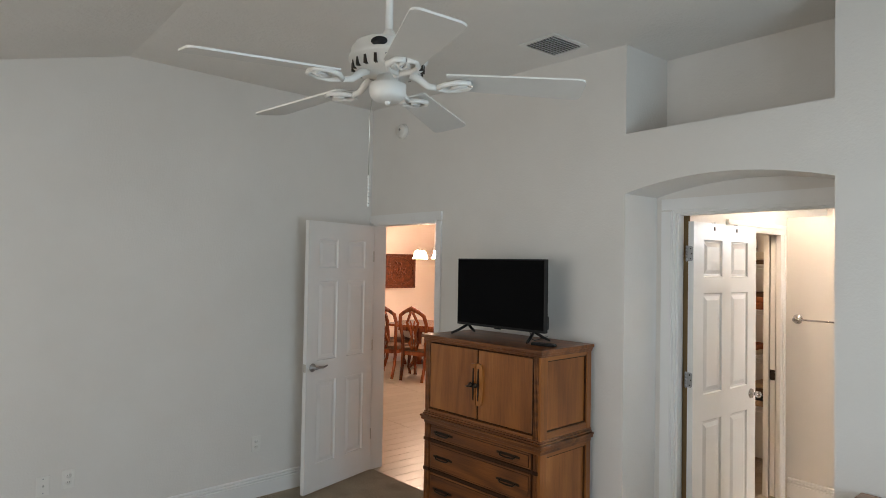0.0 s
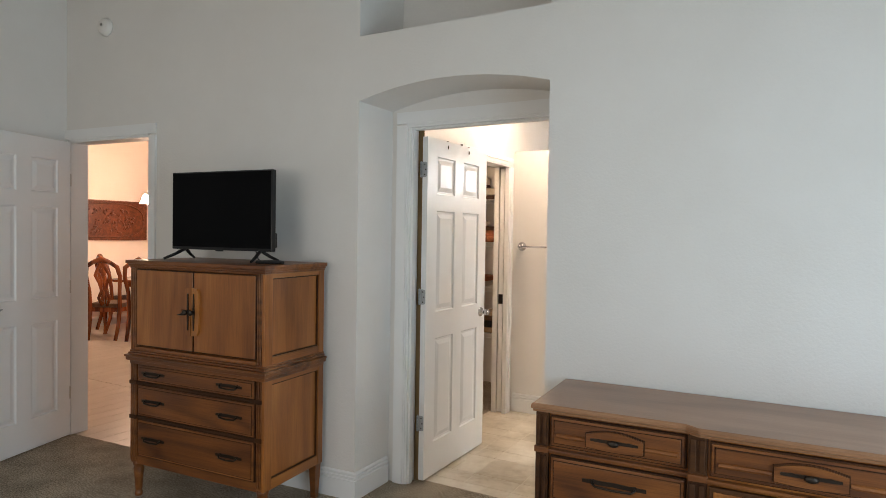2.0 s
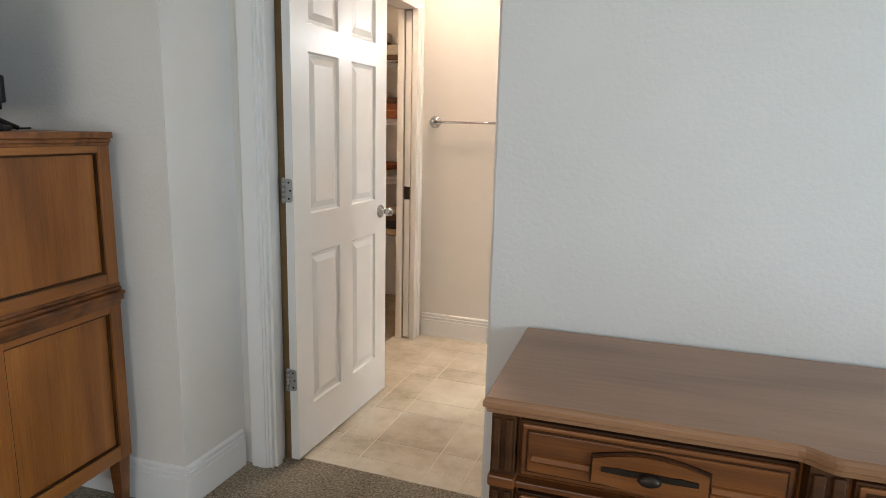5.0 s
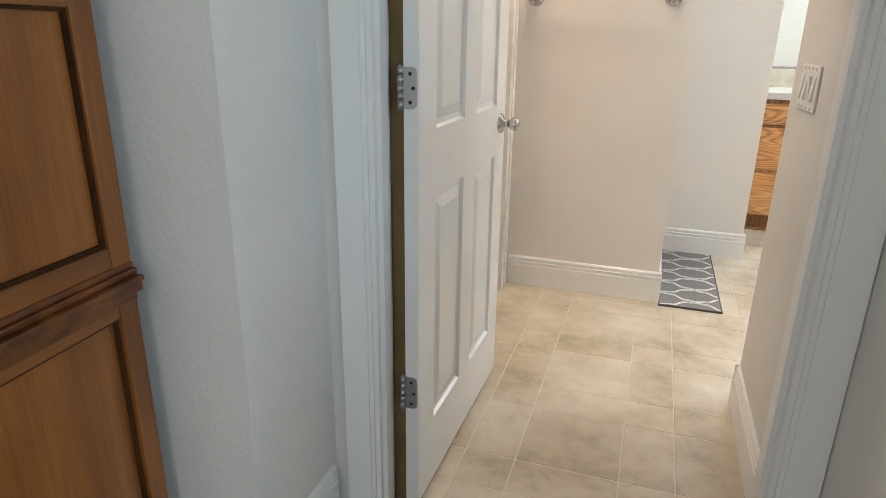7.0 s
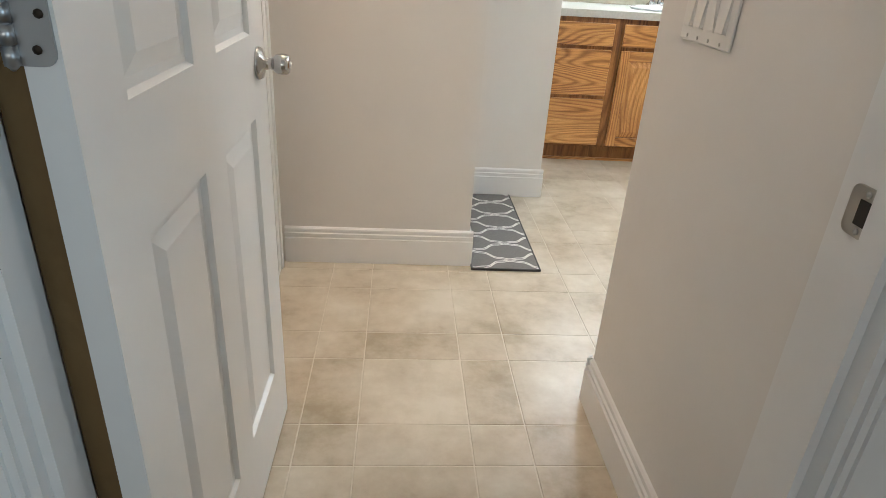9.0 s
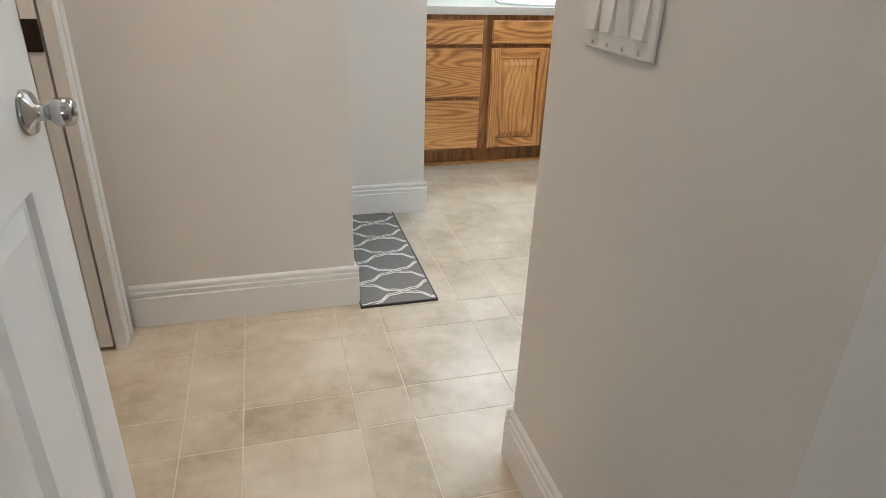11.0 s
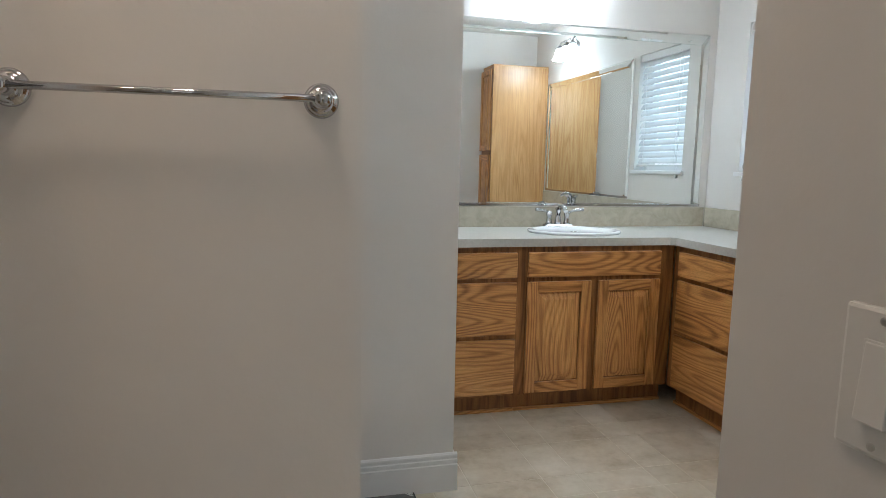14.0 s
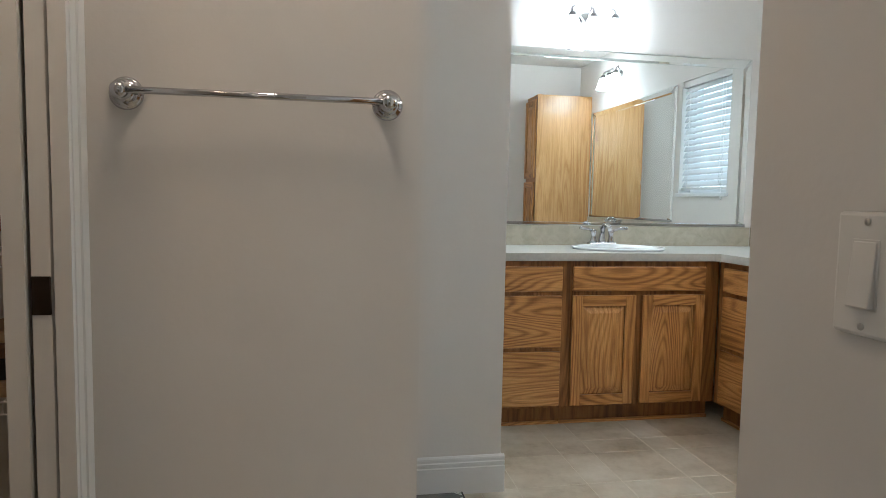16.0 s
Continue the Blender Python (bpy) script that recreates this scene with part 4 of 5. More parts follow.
def ceiling_fan():
    cx, cy, zb = 3.04, -1.96, 2.375
    f = thing("ceiling_fan", "white five-blade ceiling fan on a long downrod, with pull chain", "ceiling fan", turned(cx, cy, -0.03))
    zt = vault(cx, cy) + 0.03
    bm = bmesh.new()
    lathe(bm, [(0.02, zt - 0.075), (0.045, zt - 0.065), (0.068, zt - 0.03), (0.072, zt - 0.004)], n=24)
    part("canopy", bm, FANW, f)
    bm = bmesh.new()
    lathe(bm, [(0.0125, 2.53), (0.0125, zt - 0.06)], n=14)
    part("downrod", bm, FANW, f)
    bm = bmesh.new()
    lathe(bm, [(0.05, 2.400), (0.098, 2.406), (0.112, 2.418), (0.118, 2.440), (0.128, 2.446), (0.128, 2.458), (0.120, 2.464), (0.120, 2.484), (0.108, 2.500), (0.06, 2.512), (0.024, 2.516), (0.018, 2.545), (0.014, 2.55)], n=36)
    motor = part("motor_housing", bm, FANW, f)
    for k in range(20):
        a = 2 * math.pi * k / 20
        bm = boxed(0.104, 0.1185, -0.0045, 0.0045, 2.412, 2.439)
        bmesh.ops.transform(bm, matrix=Matrix.Rotation(a, 4, "Z"), verts=bm.verts)
        part("vent_slot", bm, DARKGAP, motor)
    bm = bmesh.new()
    lathe(bm, [(0.026, 0), (0.026, 0.002), (0.002, 0.0025)], turned(0, 0, 2.474, 90, 0, 0) @ turned(0, 0, 0.1185) @ Matrix.Diagonal((1, 0.55, 1, 1)), 20)
    bmesh.ops.transform(bm, matrix=Matrix.Rotation(radians(42), 4, "Z"), verts=bm.verts)
    part("badge", bm, BLACKP, motor, "dark oval maker's badge")
    bm = bmesh.new()
    lathe(bm, [(0.012, 2.318), (0.045, 2.322), (0.056, 2.332), (0.060, 2.345), (0.060, 2.372), (0.040, 2.378), (0.034, 2.402)], n=28)
    part("switch_housing", bm, FANW, f)
    bm = bmesh.new()
    lathe(bm, [(0.006, 2.306), (0.010, 2.312), (0.010, 2.320)], n=10)
    part("finial", bm, FANW, f)
    bm = bmesh.new()
    tube(bm, [(-0.045, -0.03, 2.335), (-0.052, -0.034, 2.28), (-0.052, -0.034, 2.08)], 0.0014, 5)
    chain = part("pull_chain", bm, NICKEL, f, "thin pull chain")
    bm = bmesh.new()
    for k in range(9):
        lathe(bm, [(0.001, -0.006), (0.0035, -0.003), (0.0035, 0.003), (0.001, 0.006)], turned(-0.052, -0.034, 2.075 - 0.0115 * k), 6)
    part("chain_fob", bm, FANW, chain)
    for k in range(5):
        a = radians(49 + 72 * k)
        rot = Matrix.Rotation(a, 4, "Z")
        arm = bmesh.new()
        # scrolled arm: a stem and an open loop below the blade root
        tube(arm, [(0.075, 0, 2.405), (0.10, 0, 2.392), (0.13, 0, 2.368), (0.16, 0, 2.362)], [0.014, 0.013, 0.011, 0.010], 8)
        loop = [(0.16, 0, 2.362), (0.185, 0.034, 2.364), (0.225, 0.046, 2.368), (0.262, 0.030, 2.371), (0.268, 0.0, 2.371)]
        tube(arm, loop, 0.0085, 8)
        tube(arm, [(x, -y, z) for x, y, z in loop], 0.0085, 8)
        tube(arm, [(0.268, 0.0, 2.371), (0.235, 0.014, 2.366), (0.205, 0.0, 2.362), (0.235, -0.014, 2.366), (0.268, 0.0, 2.371)], 0.006, 6)
        bmesh.ops.transform(arm, matrix=rot, verts=arm.verts)
        part("blade_arm", arm, FANW, f)
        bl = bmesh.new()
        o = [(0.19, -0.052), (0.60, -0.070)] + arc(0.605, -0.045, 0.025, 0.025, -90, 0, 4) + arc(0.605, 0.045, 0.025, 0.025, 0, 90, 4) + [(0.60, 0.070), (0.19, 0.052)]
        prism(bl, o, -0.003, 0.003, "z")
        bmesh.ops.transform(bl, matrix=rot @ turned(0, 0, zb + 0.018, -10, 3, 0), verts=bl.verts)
        # blade edges get the lighter enamel, as if catching window light
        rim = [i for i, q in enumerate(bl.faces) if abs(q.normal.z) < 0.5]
        blade = part("blade", bl, BLADE_SHADED, f, "flat off-white fan blade")
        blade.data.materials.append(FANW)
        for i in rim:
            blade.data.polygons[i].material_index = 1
    return f


ceiling_fan()


def air_vent():
    cx, cy = 2.30, -0.305
    z = vault(cx, cy)
    v = thing("air_vent", "white louvred ceiling air vent", "air vent", turned(cx, cy, z, 0, 0.55, 0))
    bm = bmesh.new()
    a, b = 0.135, 0.155
    for q in ((-a, a, -b, -b + 0.03), (-a, a, b - 0.03, b), (-a, -a + 0.03, -b + 0.03, b - 0.03), (a - 0.03, a, -b + 0.03, b - 0.03)):
        box(bm, *q, -0.008, -0.001, 0.0015)
    part("frame", bm, FANW, v)
    part("backing", boxed(-a + 0.03, a - 0.03, -b + 0.03, b - 0.03, -0.004, -0.0015), mat("vent_grey", (0.22, 0.215, 0.21), 0.7), v)
    for k in range(9):
        x = -a + 0.040 + k * 0.0235
        bm = boxed(-0.011, 0.011, -b + 0.03, b - 0.03, -0.0008, 0.0008)
        bmesh.ops.transform(bm, matrix=turned(x, 0, -0.012, 0, 38, 0), verts=bm.verts)
        part("slat", bm, FANW, v)


air_vent()

sm = thing("smoke_alarm", "round white smoke alarm on the wall", "smoke alarm", WEST @ turned(0.560, 0, 2.838, 90, 0, 0))
bm = bmesh.new()
lathe(bm, [(0.062, 0.0), (0.062, 0.010), (0.056, 0.014), (0.056, 0.018), (0.052, 0.030), (0.040, 0.036), (0.004, 0.037)], n=32)
part("cover", bm, PLASTIC, sm)
bm = bmesh.new()
lathe(bm, [(0.010, 0.034), (0.010, 0.040), (0.003, 0.041)], turned(-0.005, 0.012, 0), 12)
part("test_button", bm, mat("grey_button", (0.22, 0.21, 0.20), 0.5), sm)


def outlet(name, label, y, z, duplex=True):
    o = thing(name, label, "wall plate", WEST @ turned(WX, y, z, 90, 0, 90), "wall plates")
    bm = boxed(-0.035, 0.035, -0.057, 0.057, 0, 0.006, 0.002)
    part("plate", bm, PLASTIC, o)
    if duplex:
        for b in (-0.020, 0.020):
            bm = bmesh.new()
            lathe(bm, [(0.0165, 0.005), (0.0165, 0.008), (0.002, 0.0083)], turned(0, b, 0) @ Matrix.Diagonal((1, 0.85, 1, 1)), 16)
            s = part("socket", bm, PLASTIC, o)
            for a in (-0.006, 0.006):
                part("slot", boxed(a - 0.001, a + 0.001, b - 0.002, b + 0.006, 0.0080, 0.0088), DARKGAP, s)
    else:
        bm = bmesh.new()
        lathe(bm, [(0.006, 0.006), (0.006, 0.010), (0.001, 0.011)], n=10)
        part("jack", bm, NICKEL, o)
        for b in (-0.042, 0.042):
            bm = bmesh.new()
            lathe(bm, [(0.004, 0.005), (0.004, 0.007), (0.001, 0.0075)], turned(0, b, 0), 8)
            part("screw", bm, STEEL, o)


outlet("wall_outlet", "white duplex power outlet low on the wall", -1.024, 0.396)
outlet("wall_outlet", "white duplex power outlet low on the wall", -2.252, 0.410)
outlet("wall_outlet", "white cable outlet plate beside the socket", -2.385, 0.395, False)


def glazing(name, label, axis, plane, a0, a1, b0, b1, mullions):
    w = thing(name, label, "window")
    tagged(w, kind="structure")

    def put(p0, p1, q0, q1, t0, t1):
        return boxed(plane + t0, plane + t1, p0, p1, q0, q1) if axis == "x" else boxed(p0, p1, plane + t0, plane + t1, q0, q1)
    for q in ((a0, a1, b0, b0 + 0.05), (a0, a1, b1 - 0.05, b1), (a0, a0 + 0.05, b0 + 0.05, b1 - 0.05), (a1 - 0.05, a1, b0 + 0.05, b1 - 0.05)):
        part("window_frame", put(*q, -0.02, 0.03), TRIM, w)
    for mm in mullions:
        part("mullion", put(mm - 0.025, mm + 0.025, b0 + 0.05, b1 - 0.05, -0.015, 0.025), TRIM, w)
    g = part("pane", put(a0 + 0.04, a1 - 0.04, b0 + 0.04, b1 - 0.04, 0.0, 0.006), GLASS, w)
    g.visible_shadow = False
    return w


glazing("window_1", "wide white-framed sliding glass door", "x", 6.17, -2.9, -0.6, 0.02, 2.1, (-1.75,))
glazing("window_2", "white-framed bedroom window", "y", -4.97, 1.75, 4.05, 0.8, 2.1, (2.9,))

# ---- bathroom things ----
VF = 3.575  # front plane of the vanity


def oak_drawer(parent, m, x0, x1, z0, z1):
    """Slab drawer front with eased edges in the unit's own frame, front at y = 0."""
    return part("drawer", boxed(x0, x1, -0.019, 0.0, z0, z1, 0.005), m, parent)


def oak_door(parent, x0, x1, z0, z1):
    d = part("door", boxed(x0 + 0.002, x1 - 0.002, -0.006, 0.0, z0 + 0.002, z1 - 0.002), OAK_FR_SHADE, parent, "raised-panel oak door")
    s = 0.055
    part("stile", boxed(x0, x0 + s, -0.020, -0.004, z0, z1, 0.003), OAK_V, d)
    part("stile", boxed(x1 - s, x1, -0.020, -0.004, z0, z1, 0.003), OAK_V, d)
    part("rail", boxed(x0 + s, x1 - s, -0.0195, -0.004, z0, z0 + s, 0.002), OAK_H, d)
    part("rail", boxed(x0 + s, x1 - s, -0.0195, -0.004, z1 - s, z1, 0.002), OAK_H, d)
    bm = bmesh.new()
    a0, a1, b0, b1 = x0 + s + 0.004, x1 - s - 0.004, z0 + s + 0.004, z1 - s - 0.004
    lo = [bm.verts.new((x, -0.007, z)) for x, z in ((a0, b0), (a1, b0), (a1, b1), (a0, b1))]
    e = 0.034
    hi = [bm.verts.new((x, -0.018, z)) for x, z in ((a0 + e, b0 + e), (a1 - e, b0 + e), (a1 - e, b1 - e), (a0 + e, b1 - e))]
    bm.faces.new(hi)
    for i in range(4):
        bm.faces.new((lo[i], lo[(i + 1) % 4], hi[(i + 1) % 4], hi[i]))
    bmesh.ops.recalc_face_normals(bm, faces=bm.faces)
    part("raised_panel", bm, OAK_V, d)
    return d


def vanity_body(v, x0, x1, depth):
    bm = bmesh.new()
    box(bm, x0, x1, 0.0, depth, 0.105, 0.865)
    part("carcase", bm, OAK_FR_SHADE, v)
    # darkened oak carries the shade below the cabinet
    part("toe_kick", boxed(x0, x1, 0.062, 0.082, 0.0, 0.105), OAK_FR_SHADE, v, "recessed toe kick with shade in its oak colour")
    part("shoe_strip", boxed(x0, x1, 0.046, 0.062, 0.0, 0.018, 0.004), OAK_H, v)


v1 = thing("vanity_cabinet", "honey oak vanity base with three drawers", "vanity", turned(0, VF, 0))
vanity_body(v1, 3.836, 4.345, 0.57)
for z0, z1 in ((0.712, 0.838), (0.424, 0.690), (0.120, 0.402)):
    oak_drawer(v1, OAK_H, 3.86, 4.318, z0, z1)
v2 = thing("vanity_cabinet", "honey oak sink base with two raised-panel doors", "vanity", turned(0, VF, 0))
vanity_body(v2, 4.345, 5.20, 0.57)
oak_drawer(v2, OAK_H, 4.375, 5.115, 0.712, 0.838)
oak_door(v2, 4.375, 4.722, 0.116, 0.690)
oak_door(v2, 4.762, 5.115, 0.116, 0.690)
# the run along the window wall: local x runs towards the linen cabinet
v3 = thing("vanity_cabinet", "honey oak vanity base with three drawers at the corner", "vanity", turned(5.20, VF, 0, 0, 0, -90))
vanity_body(v3, 0.012, 0.56, 0.59)
for z0, z1 in ((0.712, 0.838), (0.424, 0.690), (0.120, 0.402)):
    oak_drawer(v3, OAK_H, 0.065, 0.535, z0, z1)
v4 = thing("vanity_cabinet", "honey oak sink base below the second basin", "vanity", turned(5.20, VF, 0, 0, 0, -90))
vanity_body(v4, 0.56, 1.98, 0.59)
oak_drawer(v4, OAK_H, 0.60, 1.94, 0.712, 0.838)
for k in range(4):
    oak_door(v4, 0.60 + k * 0.34, 0.92 + k * 0.34, 0.116, 0.690)

bm = bmesh.new()
prism(bm, [(3.836, VF - 0.025), (5.155, VF - 0.025), (5.175, VF - 0.045), (5.175, 1.595), (BX1 - 0.001, 1.595), (BX1 - 0.001, BY - 0.001), (3.836, BY - 0.001)], 0.868, 0.908, "z")
ctop = tagged(part("countertop", bm, COUNTER), "pale grey laminate L-shaped countertop", "countertop")
for n, q in enumerate(((3.836, BX1 - 0.022, BY - 0.020, BY - 0.002, 0.9085, 1.028), (BX1 - 0.020, BX1 - 0.002, 1.595, BY - 0.022, 0.9085, 1.028))):
    tagged(part("backsplash", boxed(*q, 0.002), SPLASH), "beige mottled backsplash strip above the countertop", "backsplash")


def basin(x, y, rz):
    s = thing("basin", "white oval drop-in basin in the countertop", "basin", turned(x, y, 0.908, 0, 0, rz), "basins")
    n, m = 40, Matrix.Diagonal((1.0, 0.80, 1, 1))
    bm = bmesh.new()
    lathe(bm, [(0.255, 0.0), (0.262, 0.006), (0.258, 0.013), (0.245, 0.016), (0.228, 0.014), (0.215, 0.006), (0.205, 0.002), (0.03, 0.0012)], m, n)
    part("rim", bm, PORC, s)
    bm = bmesh.new()
    lathe(bm, [(0.022, 0.001), (0.022, 0.003), (0.010, 0.0035)], n=16)
    part("drain", bm, CHROME, s)


def faucet(x, y, rz):
    """Two-handle centre-set tap; local -y is the way the spout reaches."""
    f = thing("faucet", "polished chrome two-handle basin faucet", "faucet", turned(x, y, 0.912, 0, 0, rz), "faucets")
    bm = boxed(-0.085, 0.085, -0.026, 0.026, 0.0, 0.022, 0.008)
    part("base", bm, CHROME, f)
    bm = bmesh.new()
    lathe(bm, [(0.024, 0.02), (0.020, 0.035), (0.015, 0.07), (0.014, 0.085)], n=16)
    tube(bm, [(0, 0, 0.07), (0, -0.006, 0.105), (0, -0.035, 0.128), (0, -0.075, 0.124), (0, -0.105, 0.100)], [0.015, 0.015, 0.014, 0.013, 0.012], 12)
    part("spout", bm, CHROME, f)
    for s in (-1, 1):
        bm = bmesh.new()
        lathe(bm, [(0.023, 0.02), (0.017, 0.034), (0.013, 0.060), (0.018, 0.075), (0.018, 0.090), (0.008, 0.098)], turned(s * 0.055, 0, 0), 16)
        h = part("handle", bm, CHROME, f)
        bm = bmesh.new()
        tube(bm, [(s * 0.055, 0, 0.085), (s * 0.095, -0.012, 0.100), (s * 0.125, -0.018, 0.104), (s * 0.150, -0.020, 0.106)], [0.009, 0.007, 0.010, 0.008], 8)
        tube(bm, [(s * 0.055, 0, 0.085), (s * 0.050, 0.030, 0.098)], [0.006, 0.004], 8)
        part("lever", bm, CHROME, h)
    bm = bmesh.new()
    lathe(bm, [(0.003, 0.02), (0.003, 0.10), (0.007, 0.105), (0.007, 0.112), (0.002, 0.115)], turned(0, 0.024, 0), 8)
    part("lift_rod", bm, CHROME, f)


basin(4.745, 3.835, 0)
faucet(4.745, 4.052, 0)
basin(5.49, 2.43, -90)
faucet(5.70, 2.43, -90)


def wall_mirror(name, m, w, z0, z1):
    """A frameless mirror with a border of bevelled mirror strips; local -y faces the room."""
    t = thing(name, "large silvered wall mirror with a bright narrow border", "mirror", m, "wall mirrors")
    s = 0.062
    part("glass", boxed(s, w - s, -0.006, -0.001, z0 + 0.012, z1 - s), MIRROR, t, "silvered mirror glass")

    def strip(pts, inner):
        bm = bmesh.new()
        lo = [bm.verts.new((x, -0.002, z)) for x, z in pts]
        c = [sum(p[i] for p in pts) / 4 for i in (0, 1)]
        hi = [bm.verts.new((x + (c[0] - x) * k, -0.013, z + (c[1] - z) * kk)) for (x, z), k, kk in zip(pts, inner[0], inner[1])]
        bm.faces.new(hi)
        for i in range(4):
            bm.faces.new((lo[i], lo[(i + 1) % 4], hi[(i + 1) % 4], hi[i]))
        bmesh.ops.recalc_face_normals(bm, faces=bm.faces)
        part("mirror_strip", bm, MIRROR, t, "bevelled mirror strip")
    e = 0.03
    strip([(0, z1), (s, z1 - s), (w - s, z1 - s), (w, z1)], ([e] * 4, [0.45] * 4))
    strip([(0, z0), (s, z0 + 0.012), (s, z1 - s), (0, z1)], ([0.45] * 4, [e] * 4))
    strip([(w - s, z0 + 0.012), (w, z0), (w, z1), (w - s, z1 - s)], ([0.45] * 4, [e] * 4))
    part("bottom_channel", boxed(0, w, -0.012, -0.001, z0 - 0.004, z0 + 0.012, 0.002), CHROME, t)
    return t


wall_mirror("wall_mirror", turned(3.87, BY, 0), 1.88, 1.036, 2.075)
wall_mirror("wall_mirror", turned(BX1, 3.205, 0, 0, 0, -90), 1.585, 1.036, 2.095)


def vanity_light(m, label):
    """Three downturned bell shades on curled chrome arms; local -y faces the room."""
    v = thing("vanity_light", label, "wall light", m, "vanity lights")
    bm = bmesh.new()
    lathe(bm, [(0.058, 0.0), (0.058, 0.006), (0.045, 0.016), (0.02, 0.022), (0.004, 0.023)], turned(0, 0, 0.02, 90, 0, 0), 24)
    part("back_plate", bm, LAMPMETAL, v)
    for x in (-0.125, 0.0, 0.125):
        bm = bmesh.new()
        tube(bm, [(x * 0.15, -0.018, 0.02), (x * 0.6, -0.05, 0.065), (x * 0.95, -0.085, 0.085), (x * 1.05, -0.105, 0.07), (x * 1.05, -0.11, 0.045)], 0.0065, 8)
        tube(bm, [(x * 0.9, -0.075, 0.082), (x * 0.8, -0.075, 0.098), (x * 0.72, -0.07, 0.086), (x * 0.8, -0.066, 0.076)], 0.004, 6)
        lathe(bm, [(0.010, 0.05), (0.020, 0.042), (0.026, 0.025), (0.022, 0.018)], turned(x * 1.05, -0.11, 0), 14)
        a = part("arm", bm, LAMPMETAL, v)
        bm = bmesh.new()
        lathe(bm, [(0.018, 0.022), (0.034, 0.012), (0.044, -0.02), (0.052, -0.055), (0.066, -0.080), (0.064, -0.083), (0.030, -0.078), (0.005, -0.076)], turned(x * 1.05, -0.11, 0), 24)
        part("shade", bm, LAMP, a, "glowing white glass bell shade")


vanity_light(turned(4.64, BY, 2.205), "chrome three-lamp vanity light with lit bell shades")
vanity_light(turned(BX1, 2.20, 2.33, 0, 0, -90), "chrome three-lamp vanity light with lit bell shades above the side mirror")


def bath_window():
    w = thing("window_3", "small white-cased bathroom window", "window")
    tagged(w, kind="structure")
    y0, y1, z0, z1 = 3.28, 3.875, 1.25, 2.10
    for q in ((y0, y1, z0, z0 + 0.04), (y0, y1, z1 - 0.04, z1), (y0, y0 + 0.04, z0 + 0.04, z1 - 0.04), (y1 - 0.04, y1, z0 + 0.04, z1 - 0.04)):
        part("window_frame", boxed(BX1 + 0.10, BX1 + 0.14, *q), TRIM, w)
    g = part("pane", boxed(BX1 + 0.118, BX1 + 0.122, y0 + 0.03, y1 - 0.03, z0 + 0.03, z1 - 0.03), GLASS, w)
    g.visible_shadow = False
    part("window_sill", boxed(BX1 - 0.022, BX1 + 0.10, y0 - 0.02, y1 + 0.02, z0 - 0.022, z0 + 0.004, 0.004), TRIM, w)
    b = thing("window_blind", "white faux-wood venetian blind, lowered and half tilted", "blind")
    part("head_rail", boxed(BX1 + 0.005, BX1 + 0.055, y0 + 0.006, y1 - 0.006, z1 - 0.05, z1 - 0.002, 0.003), TRIM, b)
    n, top, low = 17, z1 - 0.065, z0 + 0.075
    me = None
    for k in range(n):
        z = top + (low - top) * k / (n - 1)
        if me is None:
            bm = bmesh.new()
            pts = [(-0.025, 0.0), (-0.012, 0.0025), (0.012, 0.0025), (0.025, 0.0), (0.025, -0.0025), (0.012, 0.0), (-0.012, 0.0), (-0.025, -0.0025)]
            prism(bm, pts, -(y1 - y0) / 2 + 0.01, (y1 - y0) / 2 - 0.01, "y")
            s = part("slat", bm, SLAT, b)
            me = s.data
        else:
            s = new("slat", me)
            s.parent = b
        s.matrix_basis = turned(BX1 + 0.032, (y0 + y1) / 2, z, 0, -62, 0)
    part("bottom_rail", boxed(BX1 + 0.010, BX1 + 0.054, y0 + 0.01, y1 - 0.01, z0 + 0.028, z0 + 0.048, 0.003), TRIM, b)
    for y in (y0 + 0.10, y1 - 0.10):
        bm = bmesh.new()
        tube(bm, [(BX1 + 0.004, y, top + 0.03), (BX1 + 0.004, y, z0 + 0.04)], 0.0012, 5)
        part("ladder_cord", bm, TRIM, b)
    bm = bmesh.new()
    tube(bm, [(BX1 - 0.004, y1 - 0.05, z1 - 0.06), (BX1 - 0.012, y1 - 0.05, 1.24)], 0.0015, 5)
    cord = part("lift_cord", bm, TRIM, b)
    bm = bmesh.new()
    lathe(bm, [(0.003, 0.03), (0.009, 0.0), (0.009, -0.01), (0.002, -0.012)], turned(BX1 - 0.012, y1 - 0.05, 1.215), 10)
    part("tassel", bm, TRIM, cord)


bath_window()
bd = structure("backdrop", boxed(7.9, 7.92, 1.5, 5.8, 0.2, 4.2), OUTSIDE, "bright overcast daylight outside the window", "backdrop")


def linen_cabinet():
    c = thing("linen_cabinet", "tall honey oak linen cabinet with raised-panel doors", "cabinet", turned(5.215, 1.575, 0, 0, 0, -90))
    # local x runs along the front, +y into the cabinet
    part("carcase", boxed(0.004, 0.355, 0.004, 0.583, 0.10, 2.245), OAK_FR_SHADE, c)
    part("side_panel", boxed(0.0, 0.006, 0.0, 0.583, 0.0, 2.25, 0.001), OAK_PALE, c, "pale oak-grained side panel")
    part("top_panel", boxed(0.0, 0.358, 0.0, 0.583, 2.245, 2.262, 0.002), OAK_PALE, c)
    part("toe_kick", boxed(0.006, 0.355, 0.05, 0.06, 0.0, 0.10), OAK_FR_SHADE, c)
    oak_door(c, 0.02, 0.345, 1.42, 2.22)
    oak_door(c, 0.02, 0.345, 0.14, 1.38)


linen_cabinet()


